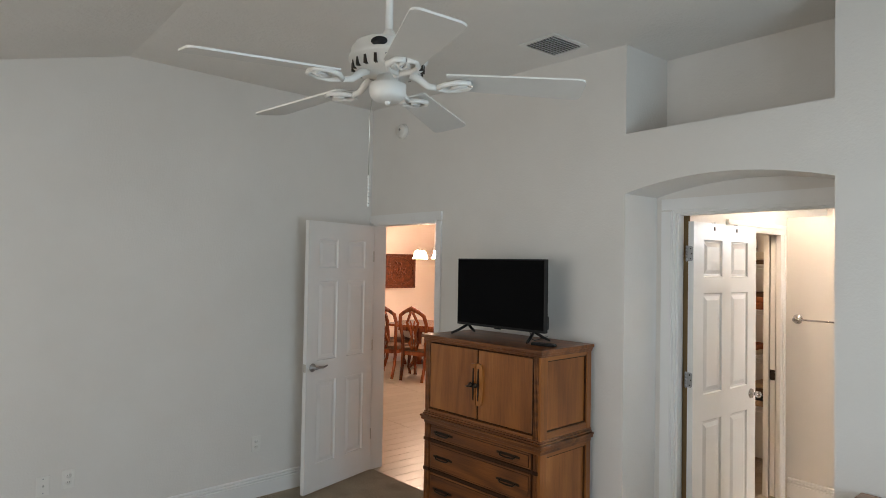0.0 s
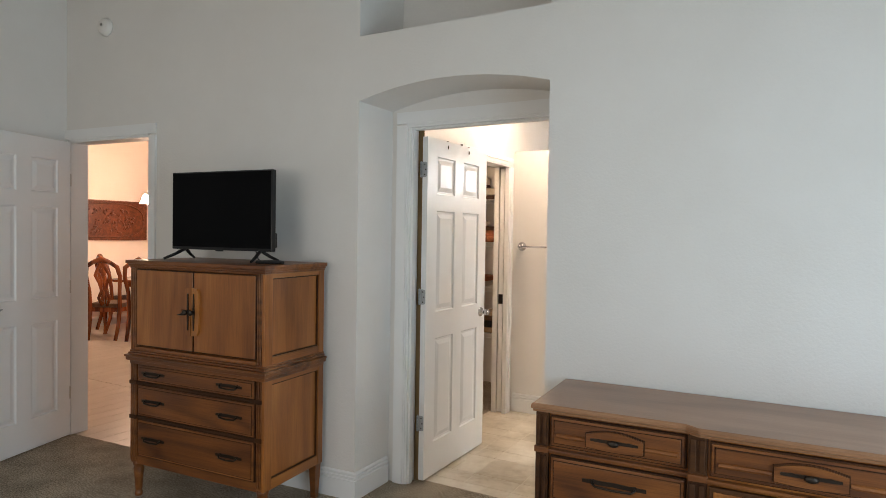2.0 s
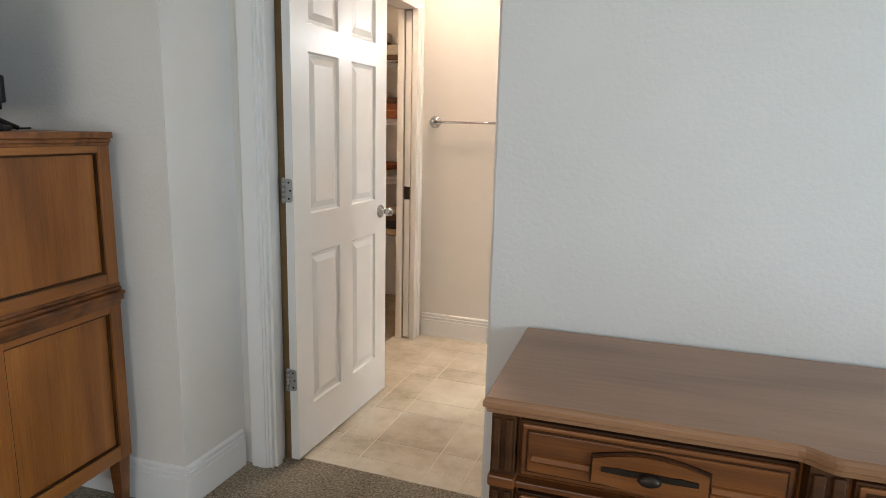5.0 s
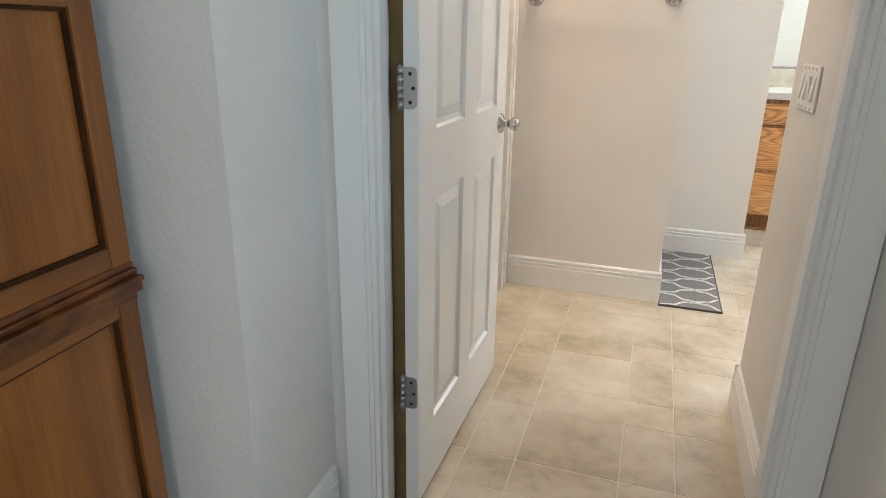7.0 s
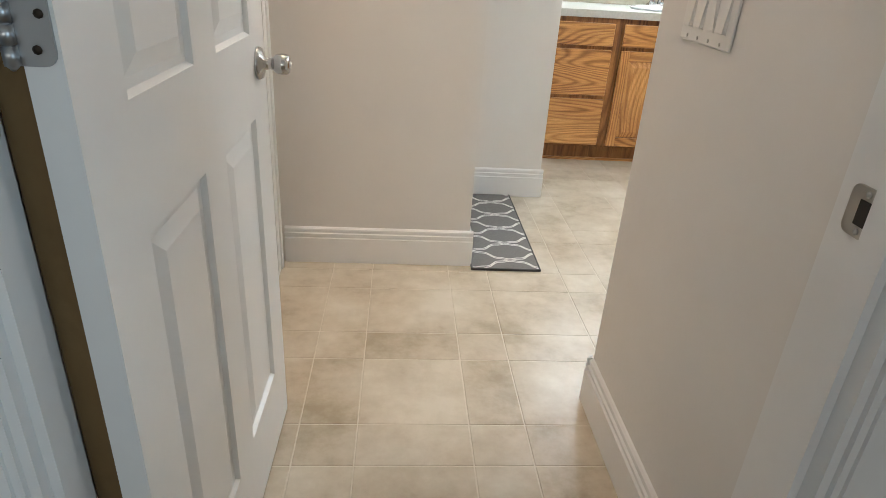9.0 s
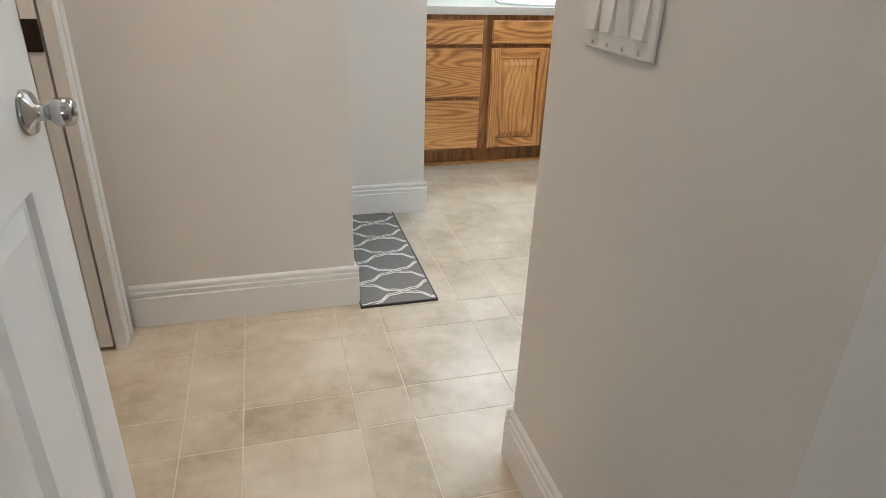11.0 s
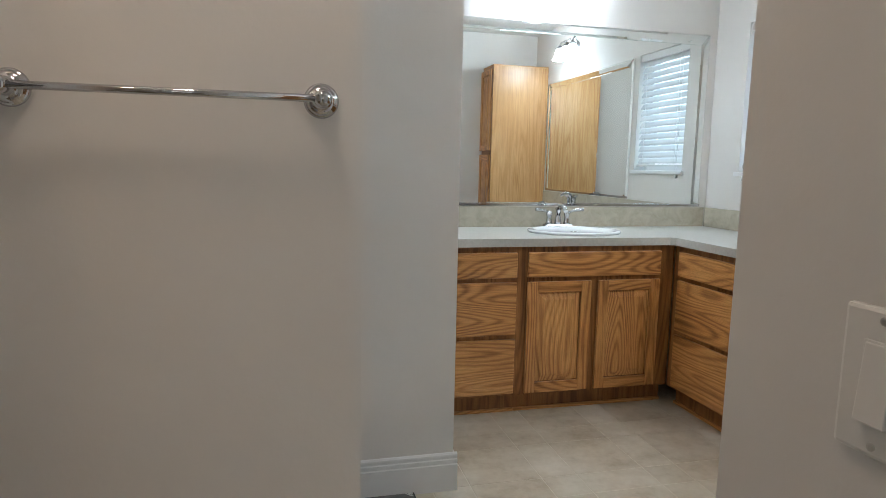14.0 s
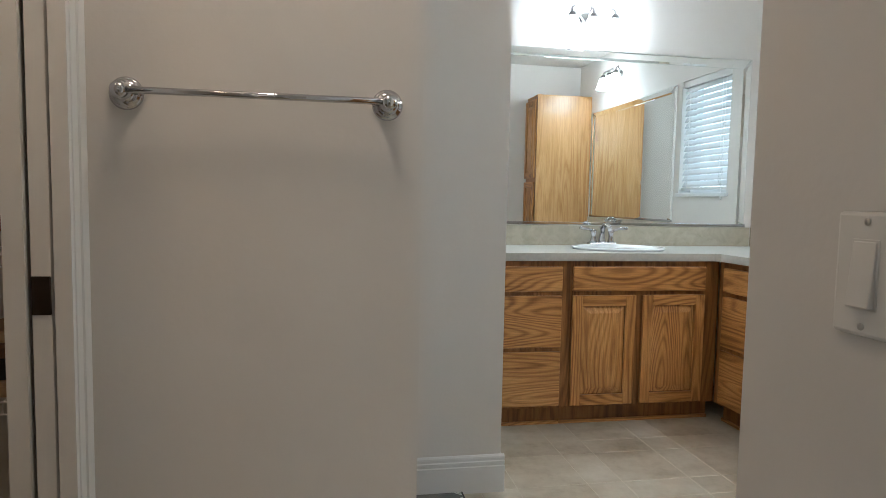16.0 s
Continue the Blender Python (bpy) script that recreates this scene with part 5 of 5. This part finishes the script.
def towel_bar():
    z, y = 1.381, 2.045
    t = thing("towel_bar", "polished chrome towel bar on round stepped posts", "towel bar", turned(0, 0, 0))
    bm = bmesh.new()
    tube(bm, [(2.720, y, z), (3.284, y, z)], 0.0078, 14)
    part("bar", bm, CHROME, t)
    for x in (2.710, 3.293):
        bm = bmesh.new()
        lathe(bm, [(0.036, 0.0), (0.037, 0.006), (0.033, 0.010), (0.031, 0.011), (0.029, 0.017), (0.023, 0.020), (0.020, 0.021), (0.014, 0.032), (0.012, 0.045), (0.016, 0.052), (0.018, 0.060), (0.016, 0.068), (0.006, 0.073), (0.001, 0.074)], turned(x, 2.105, z, 90, 0, 0), 28)
        part("post", bm, CHROME, t)


towel_bar()

hl = thing("ceiling_lamp", "round frosted ceiling lamp, lit, on the bathroom ceiling", "ceiling lamp", turned(3.02, 1.62, BTOP))
bm = bmesh.new()
lathe(bm, [(0.165, -0.022), (0.17, -0.012), (0.17, -0.001)], n=32)
part("rim", bm, NICKEL, hl)
bm = bmesh.new()
lathe(bm, [(0.004, -0.085), (0.06, -0.080), (0.11, -0.064), (0.145, -0.040), (0.158, -0.022)], n=32)
part("dome", bm, HALLLAMP, hl, "glowing frosted glass dome")
# unseen copy of the dome, added to brighten the closet with warm light
cl = copy_thing(hl, turned(2.05, 1.45, BTOP))
tagged(cl, "unseen fill lamp added to light the closet")
for ob in cl.children:
    if ob.name.startswith("dome"):
        ob.data = ob.data.copy()
        ob.data.materials[0] = CLOSETFILL


def switch_plate():
    # local x along the wall towards the bedroom, local z out of the wall
    s = thing("switch_plate", "white four-gang rocker switch plate with steel screws", "light switch", turned(3.652, 1.006, 1.093, 90, 0, -90))
    part("plate", boxed(-0.104, 0.104, -0.058, 0.058, 0.0, 0.007, 0.004), PLASTIC, s)
    for k in range(4):
        x = -0.069 + 0.046 * k
        part("rocker_surround", boxed(x - 0.0148, x + 0.0148, -0.0325, 0.0325, 0.0065, 0.0082, 0.0006), PLASTIC, s)
        bm = boxed(x - 0.0130, x + 0.0130, -0.0305, 0.0305, 0.007, 0.0118, 0.0012)
        up = k != 2
        for v in bm.verts:
            if v.co.z > 0.0095:
                v.co.z += 0.0028 * (v.co.y / 0.0305) * (-1 if up else 1)
        part("rocker", bm, PLASTIC, s)
        for b in (-0.0485, 0.0485):
            bm = bmesh.new()
            lathe(bm, [(0.0034, 0.006), (0.0034, 0.0082), (0.001, 0.0086)], turned(x, b, 0), 10)
            part("screw", bm, NICKEL, s)


switch_plate()


def bath_mat():
    x0, x1, y0, y1 = 3.392, 3.680, 2.052, 2.925
    b = thing("bath_mat", "grey bath mat with a cream trellis pattern", "bath mat", turned(x0, y0, 0))
    w, l = x1 - x0, y1 - y0
    part("mat_body", boxed(0, w, 0, l, 0.0005, 0.009, 0.003), MATGREY, b)
    bm = bmesh.new()
    for q in ((0, w, 0, 0.006), (0, w, l - 0.006, l), (0, 0.006, 0.006, l - 0.006), (w - 0.006, w, 0.006, l - 0.006)):
        box(bm, *q, 0.0, 0.0105, 0.002)
    part("bound_edge", bm, mat("dark_binding", (0.07, 0.068, 0.065), 0.9), b, "dark bound edge")
    # ogee trellis: mirrored pairs of waves, clipped by the edge
    bm = bmesh.new()
    px, py = 0.158, 0.166

    def ribbon(f, half, z):
        last = None
        n = 110
        for i in range(n + 1):
            x, y = f(i / n)
            x2, y2 = f(i / n + 0.002)
            t = Vector((x2 - x, y2 - y)).normalized()
            nx, ny = -t.y * half, t.x * half
            ok = all(0.007 < p < w - 0.007 for p in (x - nx, x + nx)) and all(0.007 < q < l - 0.007 for q in (y - ny, y + ny))
            now = (bm.verts.new((x - nx, y - ny, z)), bm.verts.new((x + nx, y + ny, z))) if ok else None
            if last and now:
                bm.faces.new((last[0], last[1], now[1], now[0]))
            last = now
    for k in range(-2, 8):
        for sgn in (-1, 1):
            for off in (-0.0058, 0.0058):
                def f(u, k=k, sgn=sgn, off=off):
                    x = u * w
                    ph = 2 * math.pi * (x - 0.094) / (2 * px)
                    return x, k * py + sgn * (py * 0.5) * (0.5 + 0.43 * math.sin(ph) + 0.045 * math.sin(3 * ph) + 0.045 * math.sin(5 * ph)) + off
                ribbon(f, 0.0033, 0.0096 + 0.00012 * (sgn + 1) + 0.00005 * (off > 0))
    tagged(part("trellis", bm, MATCREAM, b, "raised cream trellis lines"), kind="stuff")


bath_mat()

# closet: wire shelves with folded things and hanging clothes
FABRICS = [stone("cloth_" + n, a, b, 0.95, 30.0) for n, a, b in (("black", (0.012, 0.012, 0.014), (0.03, 0.03, 0.03)), ("tan", (0.32, 0.22, 0.13), (0.42, 0.30, 0.19)), ("rust", (0.25, 0.07, 0.03), (0.36, 0.14, 0.06)), ("cream", (0.52, 0.46, 0.38), (0.62, 0.56, 0.47)), ("brown", (0.09, 0.05, 0.03), (0.16, 0.09, 0.05)))]


def wire_shelf(z):
    s = thing("wire_shelf", "white vinyl-coated wire closet shelf", "shelf", turned(0, 0, z), "closet shelves")
    bm = bmesh.new()
    for y in (2.54, 2.73, 2.92):
        tube(bm, [(1.16, y, 0), (2.485, y, 0)], 0.004, 6)
    tube(bm, [(1.16, 2.54, -0.035), (2.485, 2.54, -0.035)], 0.004, 6)
    part("rail", bm, TRIM, s)
    for k in range(44):
        x = 1.18 + k * 0.03
        bm = bmesh.new()
        tube(bm, [(x, 2.92, 0.003), (x, 2.54, 0.003), (x, 2.538, -0.035)], 0.0018, 4)
        part("wire", bm, TRIM, s)


for z in (0.55, 0.98, 1.40, 1.80):
    wire_shelf(z)
rng = random.Random(4)
for z in (0.556, 0.986, 1.406, 1.806):
    y = 1.18
    while y < 2.20:
        w = rng.uniform(0.22, 0.34)
        n = rng.randint(2, 5)
        zz = z
        for k in range(n):
            h = rng.uniform(0.035, 0.07)
            fm = FABRICS[rng.randrange(5)]
            bm = boxed(y, y + w, 2.56, 2.90, 0, h, 0.012)
            ob = part("folded_garment", bm, fm)
            ob.location = (rng.uniform(-0.01, 0.01), rng.uniform(-0.008, 0.008), zz)
            tagged(ob, "folded garment in a stack on the closet shelf", "clothes", "folded clothes")
            zz += h + 0.0005
        y += w + 0.05

# ---- dining room things ----


def dining_chair(m=None):
    c = thing("dining_chair", "carved cherry dining chair with a pierced splat back", "chair", Matrix(), "chairs round the table")
    bm = bmesh.new()
    prism(bm, [(-0.20, -0.21), (0.20, -0.21), (0.25, 0.23), (-0.25, 0.23)], 0.43, 0.485, "z")
    part("seat", bm, FABRICS[4], c, "dark upholstered seat")
    bm = bmesh.new()
    prism(bm, [(-0.21, -0.22), (0.21, -0.22), (0.26, 0.24), (-0.26, 0.24)], 0.375, 0.432, "z")
    part("seat_frame", bm, CHERRY, c)
    for s in (-1, 1):
        bm = bmesh.new()
        tube(bm, [(s * 0.18, -0.30, 0.0), (s * 0.19, -0.24, 0.20), (s * 0.195, -0.215, 0.42), (s * 0.20, -0.23, 0.65), (s * 0.225, -0.27, 0.86), (s * 0.20, -0.30, 0.98), (s * 0.12, -0.315, 1.035)], [0.024, 0.026, 0.029, 0.025, 0.027, 0.030, 0.028], 8)
        part("back_post", bm, CHERRY, c)
        bm = bmesh.new()
        tube(bm, [(s * 0.235, 0.245, 0.0), (s * 0.238, 0.25, 0.03), (s * 0.222, 0.215, 0.12), (s * 0.235, 0.235, 0.30), (s * 0.22, 0.21, 0.42)], [0.030, 0.024, 0.018, 0.032, 0.034], 8)
        part("front_leg", bm, CHERRY, c)
    bm = bmesh.new()
    tube(bm, [(-0.13, -0.314, 1.03), (-0.06, -0.318, 1.06), (0, -0.32, 1.085), (0.06, -0.318, 1.06), (0.13, -0.314, 1.03)], [0.028, 0.032, 0.040, 0.032, 0.028], 8)
    part("crest_rail", bm, CHERRY, c)
    bm = bmesh.new()
    for s in (-1, 1):
        tube(bm, [(s * 0.03, -0.225, 0.46), (s * 0.075, -0.235, 0.56), (s * 0.03, -0.245, 0.66), (s * 0.05, -0.262, 0.76), (s * 0.095, -0.285, 0.87), (s * 0.05, -0.302, 0.96), (s * 0.015, -0.315, 1.04)], 0.021, 8)
        tube(bm, [(s * 0.012, -0.228, 0.48), (s * 0.028, -0.245, 0.66), (s * 0.012, -0.27, 0.80), (s * 0.035, -0.292, 0.90)], 0.011, 6)
    part("splat", bm, CHERRY, c)
    if m:
        c.matrix_basis = m
    return c


first = dining_chair(turned(-3.42, 2.50, -0.006, 0, 0, 30))
copy_thing(first, turned(-2.90, 2.72, -0.006, 0, 0, 24))
copy_thing(first, turned(-3.95, 3.00, -0.006, 0, 0, -15))
copy_thing(first, turned(-3.75, 4.35, -0.006, 0, 0, 200))
tb = thing("dining_table", "polished cherry dining table", "table", turned(-3.42, 3.48, -0.006, 0, 0, 25))
bm = bmesh.new()
prism(bm, arc(0.55, 0.25, 0.25, 0.25, 0, 90, 6) + arc(-0.55, 0.25, 0.25, 0.25, 90, 180, 6) + arc(-0.55, -0.25, 0.25, 0.25, 180, 270, 6) + arc(0.55, -0.25, 0.25, 0.25, 270, 360, 6), 0.72, 0.755, "z")
part("tabletop", bm, CHERRY, tb)
part("apron", boxed(-0.6, 0.6, -0.32, 0.32, 0.64, 0.72), CHERRY, tb)
for sx in (-1, 1):
    bm = bmesh.new()
    lathe(bm, [(0.07, 0.06), (0.05, 0.12), (0.08, 0.25), (0.05, 0.40), (0.06, 0.60), (0.09, 0.66)], turned(sx * 0.38, 0, 0), 14)
    for sy in (-1, 1):
        tube(bm, [(sx * 0.38, 0, 0.14), (sx * 0.40, sy * 0.14, 0.10), (sx * 0.42, sy * 0.26, 0.02)], [0.035, 0.03, 0.022], 8)
    part("pedestal", bm, CHERRY, tb)

fl = thing("flower_arrangement", "red and orange flowers in a low bowl on the table", "flowers", turned(-3.15, 3.42, 0.749))
bm = bmesh.new()
lathe(bm, [(0.05, 0.0), (0.09, 0.03), (0.11, 0.08), (0.10, 0.10)], n=18)
part("bowl", bm, CHERRY, fl)
petals = [mat("petal_" + n, c, 0.6) for n, c in (("red", (0.45, 0.03, 0.03)), ("orange", (0.55, 0.18, 0.03)), ("white", (0.6, 0.5, 0.42)))]
leafm = stone("leaf_green", (0.03, 0.06, 0.015), (0.07, 0.12, 0.03), 0.6, 40.0)
for k in range(26):
    a, r = rng.uniform(0, 6.28), rng.uniform(0.02, 0.17)
    p = Vector((r * math.cos(a), r * math.sin(a), rng.uniform(0.12, 0.26) - r * 0.3))
    bm = bmesh.new()
    for j in range(6):
        lathe(bm, [(0.002, 0.0), (0.013, 0.012), (0.016, 0.024), (0.004, 0.032)], Matrix.Translation(p) @ turned(0, 0, 0, 55, 0, 60 * j + k * 17), 6)
    part("bloom", bm, petals[k % 3 if k % 5 else 0], fl)
for k in range(22):
    a = rng.uniform(0, 6.28)
    bm = bmesh.new()
    pts = [(0, 0), (0.018, 0.04), (0.012, 0.09), (0, 0.13), (-0.012, 0.09), (-0.018, 0.04)]
    prism(bm, pts, -0.001, 0.001, "z")
    bmesh.ops.transform(bm, matrix=turned(0.06 * math.cos(a), 0.06 * math.sin(a), rng.uniform(0.08, 0.16), rng.uniform(20, 60), 0, math.degrees(a) - 90), verts=bm.verts)
    part("leaf", bm, leafm, fl)

pn = thing("carved_panel", "dark red-brown carved wood wall panel with an oval border", "wall art", turned(-4.5, 3.05, 1.61, 90, 0, 90))
part("board", boxed(-0.70, 0.70, -0.305, 0.305, 0.0, 0.02, 0.004), CARVED, pn)
bm = bmesh.new()
for q in ((-0.70, 0.70, 0.275, 0.305), (-0.70, 0.70, -0.305, -0.275), (-0.70, -0.67, -0.275, 0.275), (0.67, 0.70, -0.275, 0.275)):
    box(bm, *q, 0.018, 0.034, 0.004)
part("border", bm, CARVED, pn)
bm = bmesh.new()
ring = [(0.64 * math.copysign(abs(math.cos(t)) ** 0.7, math.cos(t)), 0.26 * math.copysign(abs(math.sin(t)) ** 0.7, math.sin(t)), 0.026) for t in [2 * math.pi * k / 48 for k in range(49)]]
tube(bm, ring, 0.012, 6)
part("oval_ring", bm, CARVED, pn)
for k in range(70):
    a, r = rng.uniform(0, 6.28), math.sqrt(rng.uniform(0, 1)) * 0.88
    bm = bmesh.new()
    lathe(bm, [(0.002, 0), (rng.uniform(0.02, 0.04), 0.006), (rng.uniform(0.012, 0.03), 0.014), (0.002, 0.018)], turned(0.60 * r * math.cos(a), 0.24 * r * math.sin(a), 0.018) @ Matrix.Rotation(a * 3, 4, "Z") @ Matrix.Diagonal((1, 0.5, 1, 1)), 8)
    part("carved_leaf", bm, CARVED, pn)

ch = thing("chandelier", "brass-toned chandelier with lit glass bell shades", "chandelier", turned(-2.98, 3.02, 0))
bm = bmesh.new()
tube(bm, [(0, 0, 2.05), (0, 0, 2.96)], 0.006, 6)
part("stem", bm, NICKEL, ch)
bm = bmesh.new()
lathe(bm, [(0.06, 2.985), (0.06, 2.999)], n=16)
part("canopy", bm, NICKEL, ch)
bm = bmesh.new()
lathe(bm, [(0.004, 1.86), (0.03, 1.88), (0.02, 1.92), (0.045, 1.98), (0.02, 2.04), (0.012, 2.08)], n=16)
part("hub", bm, NICKEL, ch)
for k in range(5):
    a = radians(72 * k - 35)
    d = Vector((math.cos(a), math.sin(a), 0))
    bm = bmesh.new()
    tube(bm, [Vector((0, 0, 1.90)) + d * 0.03, Vector((0, 0, 1.86)) + d * 0.12, Vector((0, 0, 1.92)) + d * 0.22, Vector((0, 0, 1.99)) + d * 0.27, Vector((0, 0, 1.95)) + d * 0.30], 0.007, 6)
    arm = part("arm", bm, NICKEL, ch)
    bm = bmesh.new()
    p = d * 0.30
    lathe(bm, [(0.015, 1.955), (0.035, 1.94), (0.045, 1.90), (0.055, 1.86), (0.075, 1.83), (0.07, 1.828), (0.01, 1.835)], turned(p.x, p.y, 0), 18)
    part("shade", bm, CHLAMP, arm, "glowing glass bell shade")

# ---- floor pieces ----
# bathroom tiles: wide and narrow courses alternate both ways
XS, YS = [], []
x = 2.84 - 0.458
while x < 5.9:
    XS += [(x, x + 0.155), (x + 0.155, x + 0.458)]
    x += 0.458
y = 0.988 - 2 * 0.449
while y < 3.8:
    YS += [(y, y + 0.151), (y + 0.151, y + 0.449)]
    y += 0.449
tile_mesh = {}


def tile_data(w, l):
    key = (round(w, 3), round(l, 3))
    if key not in tile_mesh:
        bm = bmesh.new()
        g, c = 0.0017, 0.0012
        lo = [bm.verts.new((u, v, -0.006)) for u, v in ((g, g), (w - g, g), (w - g, l - g), (g, l - g))]
        md = [bm.verts.new((u, v, -c)) for u, v in ((g, g), (w - g, g), (w - g, l - g), (g, l - g))]
        hi = [bm.verts.new((u, v, 0.0)) for u, v in ((g + c, g + c), (w - g - c, g + c), (w - g - c, l - g - c), (g + c, l - g - c))]
        bm.faces.new(hi)
        for a, b in ((lo, md), (md, hi)):
            for i in range(4):
                bm.faces.new((a[i], a[(i + 1) % 4], b[(i + 1) % 4], b[i]))
        bmesh.ops.recalc_face_normals(bm, faces=bm.faces)
        me = bpy.data.meshes.new("tile")
        bm.to_mesh(me)
        bm.free()
        me.materials.append(TILE)
        tile_mesh[key] = me
    return tile_mesh[key]


for xa, xb in XS:
    for ya, yb in YS:
        x0, x1, y0, y1 = max(xa, 2.49), min(xb, BX1), max(ya, 0.44), min(yb, BY)
        if x1 - x0 < 0.03 or y1 - y0 < 0.03 or (x0 > 3.77 and y1 < 1.12) or (x1 < 3.72 and y0 > 3.05):
            continue
        t = new("tile", tile_data(x1 - x0, y1 - y0))
        t.parent = floor_bath
        t.location = (x0, y0, 0)

# dining planks
bm = bmesh.new()
box(bm, 0.0015, 0.1485, 0.0015, 1.1985, -0.008, 0.0, 0.001)
pm = bpy.data.meshes.new("plank")
bm.to_mesh(pm)
bm.free()
pm.materials.append(wood("pale_plank_long", (0.50, 0.44, 0.36), (0.60, 0.54, 0.46), (0.67, 0.61, 0.53), "y", 6, 0.30, 0.06, 0.3, 0.0, 0.2))
for i in range(37):
    for j in range(6):
        p = new("plank", pm)
        p.parent = floor_dining
        p.location = (-4.5 + i * 0.15, -0.30 + j * 1.2, -0.004)
